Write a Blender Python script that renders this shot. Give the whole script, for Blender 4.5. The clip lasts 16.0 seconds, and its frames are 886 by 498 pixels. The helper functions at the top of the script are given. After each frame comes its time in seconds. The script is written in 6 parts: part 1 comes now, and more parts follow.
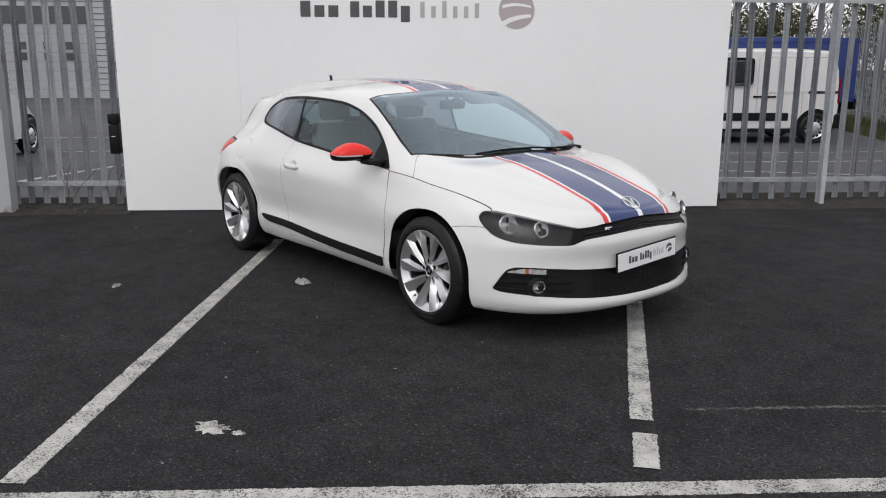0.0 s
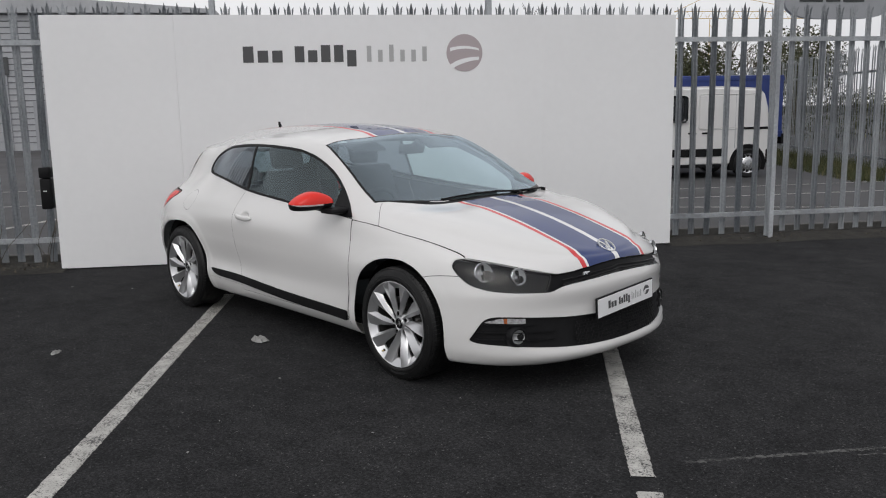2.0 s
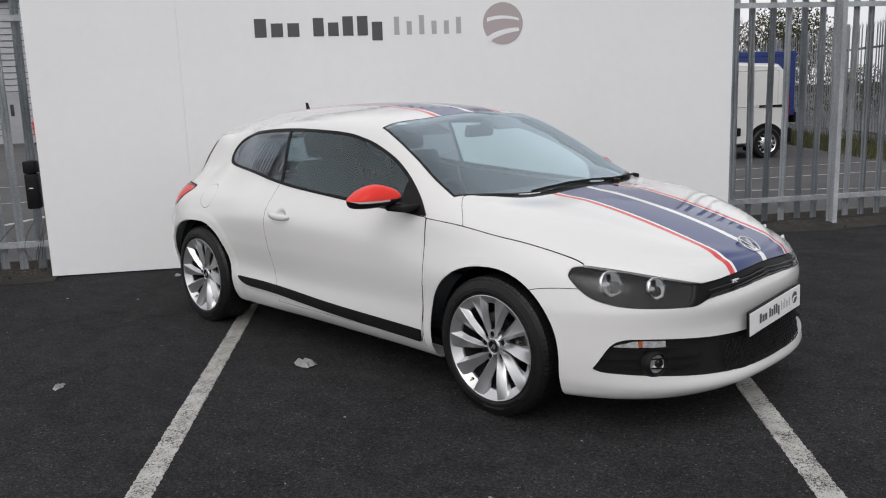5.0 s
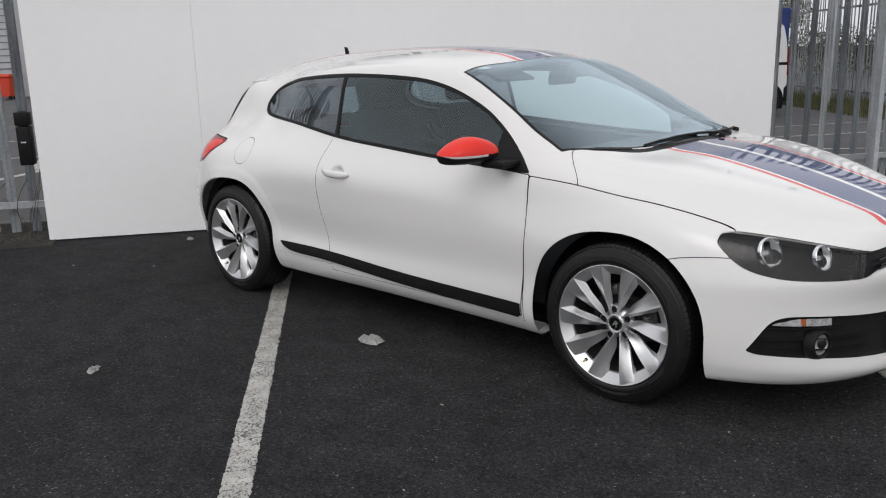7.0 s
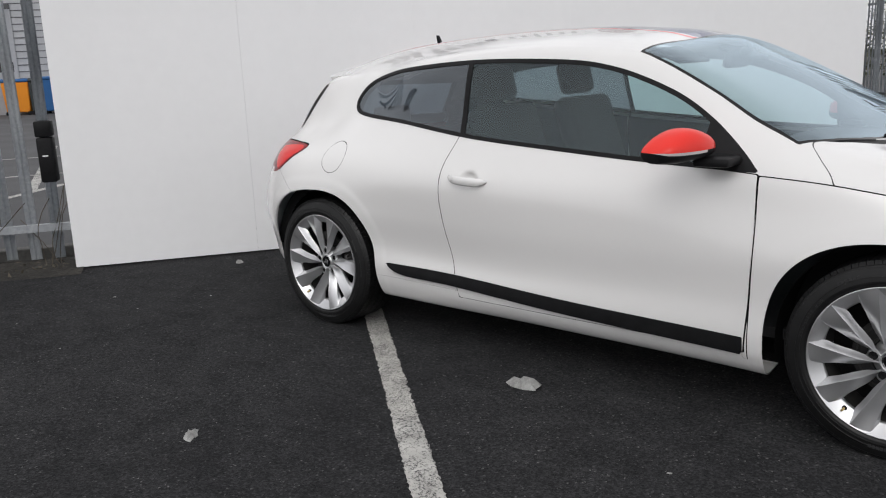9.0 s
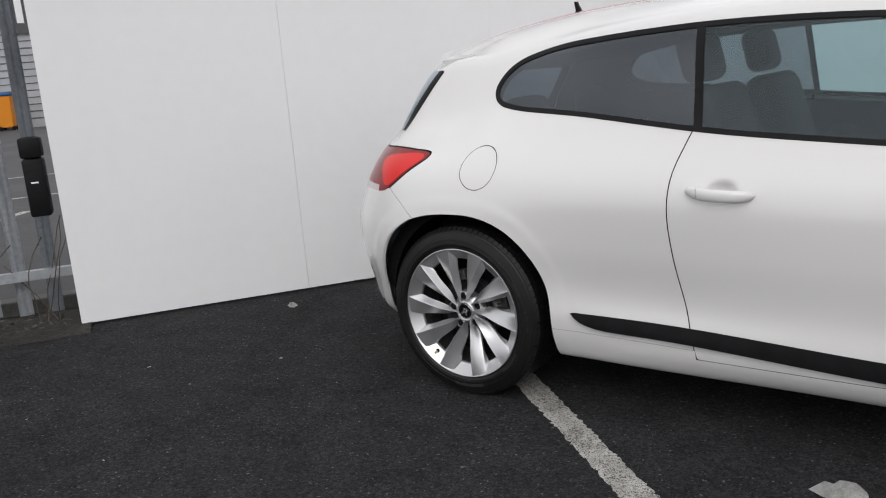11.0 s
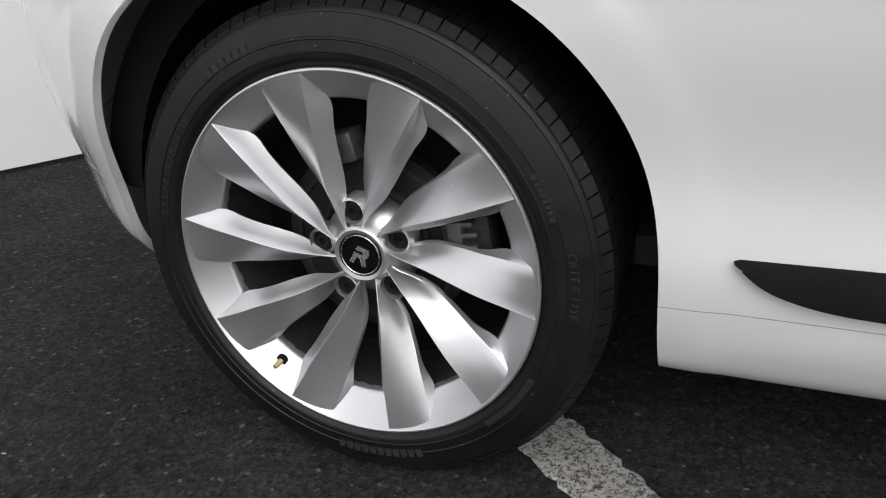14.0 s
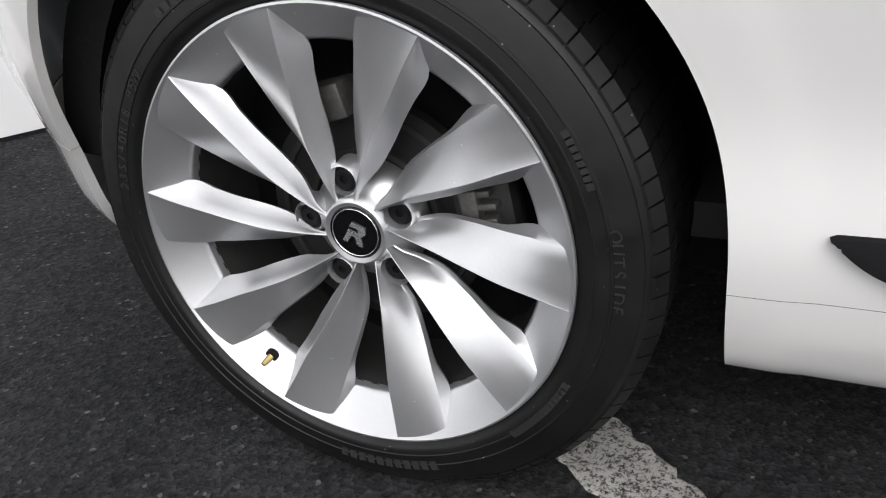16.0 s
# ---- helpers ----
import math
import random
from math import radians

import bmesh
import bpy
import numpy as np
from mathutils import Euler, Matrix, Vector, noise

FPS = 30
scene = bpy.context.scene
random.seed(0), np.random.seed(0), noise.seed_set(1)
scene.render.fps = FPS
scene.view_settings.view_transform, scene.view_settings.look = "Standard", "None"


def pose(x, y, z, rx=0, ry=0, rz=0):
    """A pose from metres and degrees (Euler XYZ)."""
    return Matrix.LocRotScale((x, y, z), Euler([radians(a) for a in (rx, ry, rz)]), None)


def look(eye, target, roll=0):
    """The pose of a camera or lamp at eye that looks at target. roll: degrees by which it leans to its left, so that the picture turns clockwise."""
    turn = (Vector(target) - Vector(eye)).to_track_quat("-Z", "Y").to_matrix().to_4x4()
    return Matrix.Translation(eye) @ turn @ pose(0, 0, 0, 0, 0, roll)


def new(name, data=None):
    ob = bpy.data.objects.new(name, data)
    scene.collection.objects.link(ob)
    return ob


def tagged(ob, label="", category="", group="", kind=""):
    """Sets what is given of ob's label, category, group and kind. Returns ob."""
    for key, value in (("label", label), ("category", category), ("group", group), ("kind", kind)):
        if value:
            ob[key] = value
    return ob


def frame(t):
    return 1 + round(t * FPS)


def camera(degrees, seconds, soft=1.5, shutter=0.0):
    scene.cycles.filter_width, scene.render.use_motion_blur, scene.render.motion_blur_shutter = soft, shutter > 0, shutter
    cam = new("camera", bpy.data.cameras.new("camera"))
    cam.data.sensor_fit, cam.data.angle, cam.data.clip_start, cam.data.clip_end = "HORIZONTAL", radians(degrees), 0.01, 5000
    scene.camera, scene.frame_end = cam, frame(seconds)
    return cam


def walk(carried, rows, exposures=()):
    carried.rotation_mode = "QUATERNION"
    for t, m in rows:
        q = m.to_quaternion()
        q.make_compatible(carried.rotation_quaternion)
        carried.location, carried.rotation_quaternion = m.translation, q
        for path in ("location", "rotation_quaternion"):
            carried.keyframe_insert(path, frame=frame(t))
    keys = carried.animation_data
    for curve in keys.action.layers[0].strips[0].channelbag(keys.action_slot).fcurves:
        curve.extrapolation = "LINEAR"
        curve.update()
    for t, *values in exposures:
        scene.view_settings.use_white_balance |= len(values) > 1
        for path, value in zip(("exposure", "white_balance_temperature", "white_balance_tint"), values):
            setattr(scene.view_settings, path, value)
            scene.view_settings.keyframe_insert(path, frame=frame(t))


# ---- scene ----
cam = camera(56.5, 16.0, soft=1.12)
PATH = [
    (0, (5.048, -3.735, 1.49), (3.518, -2.522, 1.06), 0.2),
    (0.5, (5.03, -3.686, 1.485), (3.466, -2.503, 1.09), 0.6),
    (1, (4.954, -3.729, 1.495), (3.417, -2.496, 1.154), 0.8),
    (1.5, (4.863, -3.806, 1.506), (3.404, -2.478, 1.176), 0.2),
    (2, (4.744, -3.73, 1.489), (3.3, -2.386, 1.158), -1.0),
    (2.5, (4.633, -3.612, 1.476), (3.188, -2.269, 1.146), -1.4),
    (3, (4.483, -3.549, 1.464), (3.038, -2.207, 1.13), -1.3),
    (3.2, (4.395, -3.546, 1.479), (2.952, -2.202, 1.142), -1.3),
    (5.3, (3.585, -3.515, 1.412), (2.194, -2.131, 1.026), -1.9),
    (5.5, (3.511, -3.528, 1.392), (2.131, -2.152, 0.943), -2.0),
    (6, (3.31, -3.522, 1.368), (1.947, -2.135, 0.899), -2.3),
    (6.5, (3.104, -3.51, 1.357), (1.753, -2.109, 0.896), -1.4),
    (7, (2.896, -3.578, 1.368), (1.573, -2.152, 0.907), -1.4),
    (7.5, (2.673, -3.58, 1.34), (1.369, -2.136, 0.881), -1.8),
    (8, (2.405, -3.538, 1.326), (1.097, -2.094, 0.876), -0.4),
    (8.5, (2.115, -3.541, 1.295), (0.816, -2.087, 0.85), 0.1),
    (9, (1.816, -3.546, 1.26), (0.538, -2.07, 0.826), -2.4),
    (9.5, (1.462, -3.492, 1.26), (0.147, -2.045, 0.838), -4.6),
    (9.8, (1.282, -3.459, 1.238), (-0.048, -2.023, 0.829), -4.1),
    (10, (1.117, -3.44, 1.229), (-0.198, -1.991, 0.819), -3.7),
    (10.2, (0.976, -3.421, 1.225), (-0.328, -1.958, 0.825), -3.5),
    (12.3, (-0.393, -2.596, 1.148), (-1.26, -0.883, 0.588), -7.7),
    (12.5, (-0.486, -2.475, 1.123), (-1.326, -0.756, 0.542), -8.1),
    (13, (-0.699, -2.143, 0.991), (-1.452, -0.442, 0.258), -7.0),
    (13.5, (-0.795, -1.868, 0.861), (-1.488, -0.158, 0.088), -7.4),
    (14, (-0.832, -1.697, 0.746), (-1.53, -0.011, -0.074), -3.4),
    (14.5, (-0.862, -1.581, 0.691), (-1.577, 0.088, -0.148), -3.6),
    (15, (-0.856, -1.536, 0.652), (-1.697, 0.051, -0.228), -6.1),
    (15.5, (-0.87, -1.506, 0.635), (-1.661, 0.085, -0.283), -6.0),
    (16, (-0.876, -1.521, 0.684), (-1.647, 0.085, -0.224), -5.9),
]
walk(cam, [(t, look(eye, target, roll)) for t, eye, target, roll in PATH],
     [(0, .18), (1, -.05), (1.5, -.1), (2, -.12), (3, .0), (5.5, .15), (6, .22), (6.5, .18), (7, .1), (10, .2), (12.5, .0), (13, -.05), (13.5, .1), (14, .5), (15, .8), (16, .8)])

# ---- light: an overcast sky with a broad, weak sun ----
world = bpy.data.worlds.new("overcast_sky")
scene.world = world
world.use_nodes = True
wt = world.node_tree
wt.nodes.clear()
w_out = wt.nodes.new("ShaderNodeOutputWorld")
w_bg = wt.nodes.new("ShaderNodeBackground")
w_sky = wt.nodes.new("ShaderNodeTexSky")
w_sky.sky_type, w_sky.sun_disc = "NISHITA", False
w_sky.sun_elevation, w_sky.sun_rotation = radians(43), radians(156)
w_sky.air_density, w_sky.dust_density, w_sky.ozone_density = 1.0, 4.0, 1.0
w_hsv = wt.nodes.new("ShaderNodeHueSaturation")
w_hsv.inputs["Saturation"].default_value = 0.12
w_tc = wt.nodes.new("ShaderNodeTexCoord")
w_noise = wt.nodes.new("ShaderNodeTexNoise")
w_noise.inputs["Scale"].default_value, w_noise.inputs["Detail"].default_value = 2.2, 5
w_ramp = wt.nodes.new("ShaderNodeMapRange")
w_ramp.inputs["From Min"].default_value, w_ramp.inputs["From Max"].default_value = 0.3, 0.7
w_ramp.inputs["To Min"].default_value, w_ramp.inputs["To Max"].default_value = 0.0, 1.0
w_grey = wt.nodes.new("ShaderNodeMixRGB")          # cloud cover over the sky's own light
w_grey.inputs[0].default_value = 0.72
w_cloud = wt.nodes.new("ShaderNodeMixRGB")
w_cloud.inputs[1].default_value = (6.55, 6.6, 6.95, 1)
w_cloud.inputs[2].default_value = (9.85, 9.8, 10.0, 1)
wt.links.new(w_tc.outputs["Generated"], w_noise.inputs["Vector"])
wt.links.new(w_noise.outputs["Fac"], w_ramp.inputs["Value"])
wt.links.new(w_ramp.outputs[0], w_cloud.inputs[0])
wt.links.new(w_sky.outputs[0], w_hsv.inputs["Color"])
wt.links.new(w_hsv.outputs[0], w_grey.inputs[1])
wt.links.new(w_cloud.outputs[0], w_grey.inputs[2])
wt.links.new(w_grey.outputs[0], w_bg.inputs["Color"])
wt.links.new(w_bg.outputs[0], w_out.inputs["Surface"])
w_bg.inputs["Strength"].default_value = 0.12

sun_data = bpy.data.lights.new("sun", "SUN")
sun_data.energy, sun_data.angle, sun_data.color = 0.45, radians(40), (1.0, 0.98, 0.95)
sun = new("sun", sun_data)
sun.matrix_world = look((4, -9, 9.2), (0, 0, 0))

# ---- materials ----
def mat(name, color, rough=0.5, metal=0.0, coat=0.0, spec=0.5):
    m = bpy.data.materials.new(name)
    m.use_nodes = True
    b = m.node_tree.nodes["Principled BSDF"]
    b.inputs["Base Color"].default_value = (*color, 1)
    b.inputs["Roughness"].default_value, b.inputs["Metallic"].default_value = rough, metal
    b.inputs["Specular IOR Level"].default_value = spec
    if coat:
        b.inputs["Coat Weight"].default_value, b.inputs["Coat Roughness"].default_value = coat, 0.03
    return m


def node(m, kind, **values):
    n = m.node_tree.nodes.new(kind)
    for key, v in values.items():
        n.inputs[key.replace("_", " ")].default_value = v
    return n


def coords(m, scale=1.0, stretch=(1, 1, 1)):
    """Object coordinates in metres, stretched."""
    c = m.node_tree.nodes.new("ShaderNodeTexCoord")
    s = m.node_tree.nodes.new("ShaderNodeMapping")
    s.inputs["Scale"].default_value = [scale * k for k in stretch]
    m.node_tree.links.new(c.outputs["Object"], s.inputs["Vector"])
    return s.outputs[0]


def noise_of(m, scale, detail=4, rough=0.55, stretch=(1, 1, 1)):
    n = node(m, "ShaderNodeTexNoise", Scale=scale, Detail=detail, Roughness=rough)
    m.node_tree.links.new(coords(m, 1, stretch), n.inputs["Vector"])
    return n.outputs["Fac"]


def ramp(m, fac, stops):
    r = m.node_tree.nodes.new("ShaderNodeValToRGB")
    e = r.color_ramp.elements
    while len(e) < len(stops):
        e.new(0.5)
    for el, (p, c) in zip(e, stops):
        el.position, el.color = p, (*c, 1) if len(c) == 3 else c
    m.node_tree.links.new(fac, r.inputs["Fac"])
    return r.outputs["Color"]


def mix(m, fac, a, b, kind="MIX"):
    x = m.node_tree.nodes.new("ShaderNodeMixRGB")
    x.blend_type = kind
    for sock, v in zip(x.inputs, (fac, a, b)):
        if hasattr(v, "links"):
            m.node_tree.links.new(v, sock)
        else:
            sock.default_value = v if not isinstance(v, tuple) else ((*v, 1) if len(v) == 3 else v)
    return x.outputs[0]


def feed(m, sock, value):
    m.node_tree.links.new(value, m.node_tree.nodes["Principled BSDF"].inputs[sock])


def bump(m, height, strength=0.3, distance=0.002):
    b = node(m, "ShaderNodeBump", Strength=strength, Distance=distance)
    m.node_tree.links.new(height, b.inputs["Height"])
    feed(m, "Normal", b.outputs[0])


def spread(m, base, amount=0.12, scale=3.0, fine=60.0, rough=None):
    """Two scales of variation over a base colour."""
    lo, hi = tuple(c * (1 - amount) for c in base), tuple(min(1, c * (1 + amount)) for c in base)
    c = ramp(m, noise_of(m, scale), [(0.3, lo), (0.7, hi)])
    g = ramp(m, noise_of(m, fine, 3), [(0.3, (1 - amount,) * 3), (0.7, (1, 1, 1))])
    feed(m, "Base Color", mix(m, 1.0, c, g, "MULTIPLY"))
    if rough:
        feed(m, "Roughness", ramp(m, noise_of(m, scale * 2.3), [(0.3, (rough[0],) * 3), (0.7, (rough[1],) * 3)]))
    return m


# asphalt: dark binder with paler stone chips, damp patches
M_ASPHALT = mat("asphalt", (0.03, 0.03, 0.032), 0.9, spec=0.05)
_v = node(M_ASPHALT, "ShaderNodeTexVoronoi", Scale=170.0)
M_ASPHALT.node_tree.links.new(coords(M_ASPHALT), _v.inputs["Vector"])
_chips = ramp(M_ASPHALT, _v.outputs["Color"], [(0.0, (0.015, 0.015, 0.0157)), (0.45, (0.027, 0.027, 0.028)), (0.88, (0.045, 0.045, 0.0465)), (1.0, (0.17, 0.168, 0.165))])
_big = ramp(M_ASPHALT, noise_of(M_ASPHALT, 0.7, 6, 0.6), [(0.3, (0.72, 0.72, 0.73)), (0.7, (1.15, 1.15, 1.15))])
_mid = ramp(M_ASPHALT, mix(M_ASPHALT, 0.65, noise_of(M_ASPHALT, 7.0, 4), noise_of(M_ASPHALT, 48.0, 4, 0.65)), [(0.36, (0.62,) * 3), (0.64, (1.36,) * 3)])
feed(M_ASPHALT, "Base Color", mix(M_ASPHALT, 1.0, mix(M_ASPHALT, 1.0, _chips, _big, "MULTIPLY"), _mid, "MULTIPLY"))
feed(M_ASPHALT, "Roughness", ramp(M_ASPHALT, noise_of(M_ASPHALT, 1.3, 5), [(0.35, (0.72,) * 3), (0.65, (0.95,) * 3)]))
bump(M_ASPHALT, mix(M_ASPHALT, 0.4, _v.outputs["Distance"], noise_of(M_ASPHALT, 420.0, 2)), 0.7, 0.003)

M_YARD = mat("yard_asphalt", (0.11, 0.11, 0.115), 0.85)
spread(M_YARD, (0.075, 0.075, 0.079), 0.28, 0.5, 60)

# worn thermoplastic paint: white with asphalt showing through
M_LINE = mat("line_paint", (0.6, 0.59, 0.56), 0.7)
_w = noise_of(M_LINE, 110.0, 6, 0.75)
_w2 = noise_of(M_LINE, 6.0, 3)
_mask = ramp(M_LINE, mix(M_LINE, 0.28, _w, _w2), [(0.43, (0, 0, 0)), (0.49, (1, 1, 1))])
_paint = ramp(M_LINE, noise_of(M_LINE, 9.0, 5), [(0.3, (0.34, 0.33, 0.31)), (0.7, (0.56, 0.55, 0.52))])
feed(M_LINE, "Base Color", mix(M_LINE, _mask, (0.03, 0.03, 0.031), _paint))
bump(M_LINE, mix(M_LINE, 0.5, _mask, noise_of(M_LINE, 200.0, 2)), 0.6, 0.003)

# the older, more trodden stretch of a bay line
M_OLDLINE = mat("old_line_paint", (0.4, 0.39, 0.37), 0.8)
_om = ramp(M_OLDLINE, mix(M_OLDLINE, 0.12, noise_of(M_OLDLINE, 170.0, 6, 0.8), noise_of(M_OLDLINE, 7.0, 3)), [(0.44, (0, 0, 0)), (0.505, (1, 1, 1))])
_op = ramp(M_OLDLINE, noise_of(M_OLDLINE, 12.0, 5), [(0.3, (0.36, 0.35, 0.325)), (0.7, (0.56, 0.545, 0.51))])
feed(M_OLDLINE, "Base Color", mix(M_OLDLINE, _om, (0.045, 0.044, 0.044), _op))
bump(M_OLDLINE, mix(M_OLDLINE, 0.5, _om, noise_of(M_OLDLINE, 200.0, 2)), 0.6, 0.003)

M_FAINT = mat("worn_paint", (0.09, 0.09, 0.088), 0.85)
_fm = ramp(M_FAINT, mix(M_FAINT, 0.4, noise_of(M_FAINT, 40.0, 6, 0.7), noise_of(M_FAINT, 4.0, 3)), [(0.46, (0.014, 0.014, 0.0145)), (0.56, (0.10, 0.10, 0.097))])
feed(M_FAINT, "Base Color", _fm)

M_WHITE = mat("panel_white", (0.78, 0.78, 0.78), 0.45)
spread(M_WHITE, (0.85, 0.85, 0.856), 0.02, 0.8, 12, (0.4, 0.52))
M_GALV = mat("galvanised_steel", (0.42, 0.44, 0.46), 0.55, 0.3)
_g = ramp(M_GALV, noise_of(M_GALV, 3.0, 5, 0.6, (1, 1, 0.35)), [(0.3, (0.27, 0.285, 0.30)), (0.55, (0.42, 0.44, 0.455)), (0.75, (0.53, 0.555, 0.575))])
_s = node(M_GALV, "ShaderNodeTexVoronoi", Scale=55.0)
M_GALV.node_tree.links.new(coords(M_GALV), _s.inputs["Vector"])
_sp = ramp(M_GALV, _s.outputs["Color"], [(0.0, (0.85,) * 3), (1.0, (1.1,) * 3)])
_oi = M_GALV.node_tree.nodes.new("ShaderNodeObjectInfo")
_or = ramp(M_GALV, _oi.outputs["Random"], [(0.0, (0.82, 0.82, 0.83)), (1.0, (1.02, 1.02, 1.03))])
feed(M_GALV, "Base Color", mix(M_GALV, 1.0, mix(M_GALV, 1.0, _g, _sp, "MULTIPLY"), _or, "MULTIPLY"))

M_PAINT = mat("white_car_paint", (0.80, 0.79, 0.76), 0.25, 0, 1.0)
spread(M_PAINT, (0.708, 0.699, 0.691), 0.006, 0.7, 900)
M_BLUE = mat("blue_decal", (0.008, 0.028, 0.140), 0.4, 0, 1.0, 0.15)
M_RED = mat("red_decal", (0.62, 0.035, 0.040), 0.4, 0, 0.8, 0.2)
M_WDEC = mat("white_decal", (0.8, 0.8, 0.8), 0.25, 0, 0.8)
M_MIRROR = mat("red_mirror_paint", (0.74, 0.022, 0.012), 0.35, 0, 0.55, 0.15)
M_BLACKP = mat("black_plastic", (0.010, 0.010, 0.011), 0.5, spec=0.14)
spread(M_BLACKP, (0.011, 0.011, 0.012), 0.2, 20, 300, (0.42, 0.58))
M_GLOSSB = mat("gloss_black", (0.004, 0.004, 0.0045), 0.2, 0, 0, 0.35)
M_GAP = mat("panel_gap", (0.006, 0.006, 0.006), 0.9, spec=0.1)
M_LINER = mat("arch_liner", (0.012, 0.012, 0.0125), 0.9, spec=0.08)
bump(M_LINER, noise_of(M_LINER, 80, 3), 0.5, 0.004)
M_TYRE = mat("tyre_rubber", (0.014, 0.014, 0.014), 0.55, spec=0.32)
spread(M_TYRE, (0.0085, 0.0085, 0.0088), 0.3, 14, 150, (0.36, 0.55))
M_TYRETXT = mat("tyre_lettering", (0.026, 0.026, 0.027), 0.45, spec=0.4)
M_ALLOY = mat("silver_alloy", (0.62, 0.625, 0.635), 0.34, 0.8)
spread(M_ALLOY, (0.59, 0.592, 0.602), 0.05, 9, 500, (0.28, 0.36))
for _m, _c in ((M_ALLOY, (0.85, 0.85, 0.85)), (M_TYRE, (0.16, 0.16, 0.16))):
    _b = _m.node_tree.nodes["Principled BSDF"].inputs["Base Color"]
    _spot = node(_m, "ShaderNodeTexVoronoi", Scale=115.0)
    _m.node_tree.links.new(coords(_m), _spot.inputs["Vector"])
    _dot = ramp(_m, _spot.outputs["Distance"], [(0.08, (1, 1, 1)), (0.13, (0, 0, 0))])
    _few = ramp(_m, _spot.outputs["Color"], [(0.80, (0, 0, 0)), (0.82, (1, 1, 1))])
    feed(_m, "Base Color", mix(_m, mix(_m, 1.0, _dot, _few, "MULTIPLY"), _b.links[0].from_socket, _c))
M_RUST = mat("rusted_galvanised_steel", (0.40, 0.41, 0.42), 0.6, 0.2)
_rs = ramp(M_RUST, mix(M_RUST, 0.5, noise_of(M_RUST, 9.0, 6, 0.7, (1, 1, .25)), noise_of(M_RUST, 2.2, 3)), [(0.55, (0.40, 0.41, 0.42)), (0.62, (0.17, 0.10, 0.06)), (0.75, (0.09, 0.05, 0.035))])
feed(M_RUST, "Base Color", _rs)
bump(M_RUST, noise_of(M_RUST, 60, 4), 0.3, 0.002)
M_BRAKE = mat("cast_brake", (0.16, 0.155, 0.15), 0.55, 0.6)
spread(M_BRAKE, (0.17, 0.165, 0.16), 0.3, 30, 200)
# disc colour taken near black to hold the shade inside the wheel
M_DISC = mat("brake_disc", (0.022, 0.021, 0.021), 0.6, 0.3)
# near-black colour carries the shade behind the spokes
M_BARREL = mat("shade_dark_metal", (0.035, 0.034, 0.033), 0.6)
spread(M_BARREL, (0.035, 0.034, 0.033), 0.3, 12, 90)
M_BRASS = mat("brass_valve", (0.5, 0.38, 0.16), 0.35, 0.9)
M_CHROME = mat("chrome", (0.75, 0.76, 0.78), 0.12, 1.0)
M_SILVER = mat("silver_badge", (0.62, 0.63, 0.64), 0.25, 0.8)


def glass(name, tint, see, rough=0.0, power=4.0, sheen=(1, 1, 1)):
    """A thin pane: tinted see-through under a mirror gloss."""
    m = bpy.data.materials.new(name)
    m.use_nodes = True
    t = m.node_tree
    t.nodes.clear()
    out, mixer, tr, gl = (t.nodes.new(k) for k in ("ShaderNodeOutputMaterial", "ShaderNodeMixShader", "ShaderNodeBsdfTransparent", "ShaderNodeBsdfGlossy"))
    lw = t.nodes.new("ShaderNodeLayerWeight")
    lw.inputs["Blend"].default_value = 0.5
    pw, fr = t.nodes.new("ShaderNodeMath"), t.nodes.new("ShaderNodeMapRange")
    pw.operation = "POWER"
    pw.inputs[1].default_value = power
    t.links.new(lw.outputs["Facing"], pw.inputs[0])
    t.links.new(pw.outputs[0], fr.inputs["Value"])
    fr.inputs["To Min"].default_value = see
    tr.inputs["Color"].default_value, gl.inputs["Roughness"].default_value = (*tint, 1), rough
    gl.inputs["Color"].default_value = (*sheen, 1)
    t.links.new(fr.outputs[0], mixer.inputs[0])
    t.links.new(tr.outputs[0], mixer.inputs[1])
    t.links.new(gl.outputs[0], mixer.inputs[2])
    t.links.new(mixer.outputs[0], out.inputs["Surface"])
    return m


M_SCREEN = glass("windscreen_glass", (0.84, 0.92, 0.93), 0.10, 0.0, 2.4, (0.76, 0.90, 1.0))
M_SIDEGLASS = glass("side_glass", (0.58, 0.72, 0.73), 0.065, 0.0, 3.8, (0.82, 0.95, 1.0))
M_DARKGLASS = glass("privacy_glass", (0.24, 0.28, 0.31), 0.09, 0.0, 3.4, (0.86, 0.93, 1.0))
M_LENS = glass("clear_lens", (0.86, 0.86, 0.86), 0.03, 0.02, 4.5)
M_LAMPRED = mat("red_lamp", (0.66, 0.014, 0.012), 0.2, 0, 0.3, 0.2)
M_LAMPDARK = mat("dark_red_lamp", (0.20, 0.006, 0.008), 0.2, 0, 0.3, 0.2)
M_LAMPCLEAR = mat("clear_lamp", (0.55, 0.5, 0.5), 0.12, 0, 1.0)
M_AMBER = mat("amber_lamp", (0.36, 0.10, 0.03), 0.25, 0, 0.5)
M_LENSBACK = mat("clear_indicator_lens", (0.5, 0.5, 0.51), 0.2, 0.2, 0.8)
spread(M_LENSBACK, (0.50, 0.50, 0.51), 0.35, 40, 160)
M_REFLECTOR = mat("lamp_reflector", (0.78, 0.79, 0.81), 0.28, 0.65)
M_HOUSING = mat("lamp_housing", (0.006, 0.006, 0.007), 0.35, spec=0.12)
M_SEAT = mat("dark_seat_cloth", (0.022, 0.022, 0.024), 0.8)
M_DASH = mat("dark_dashboard", (0.028, 0.030, 0.034), 0.6)
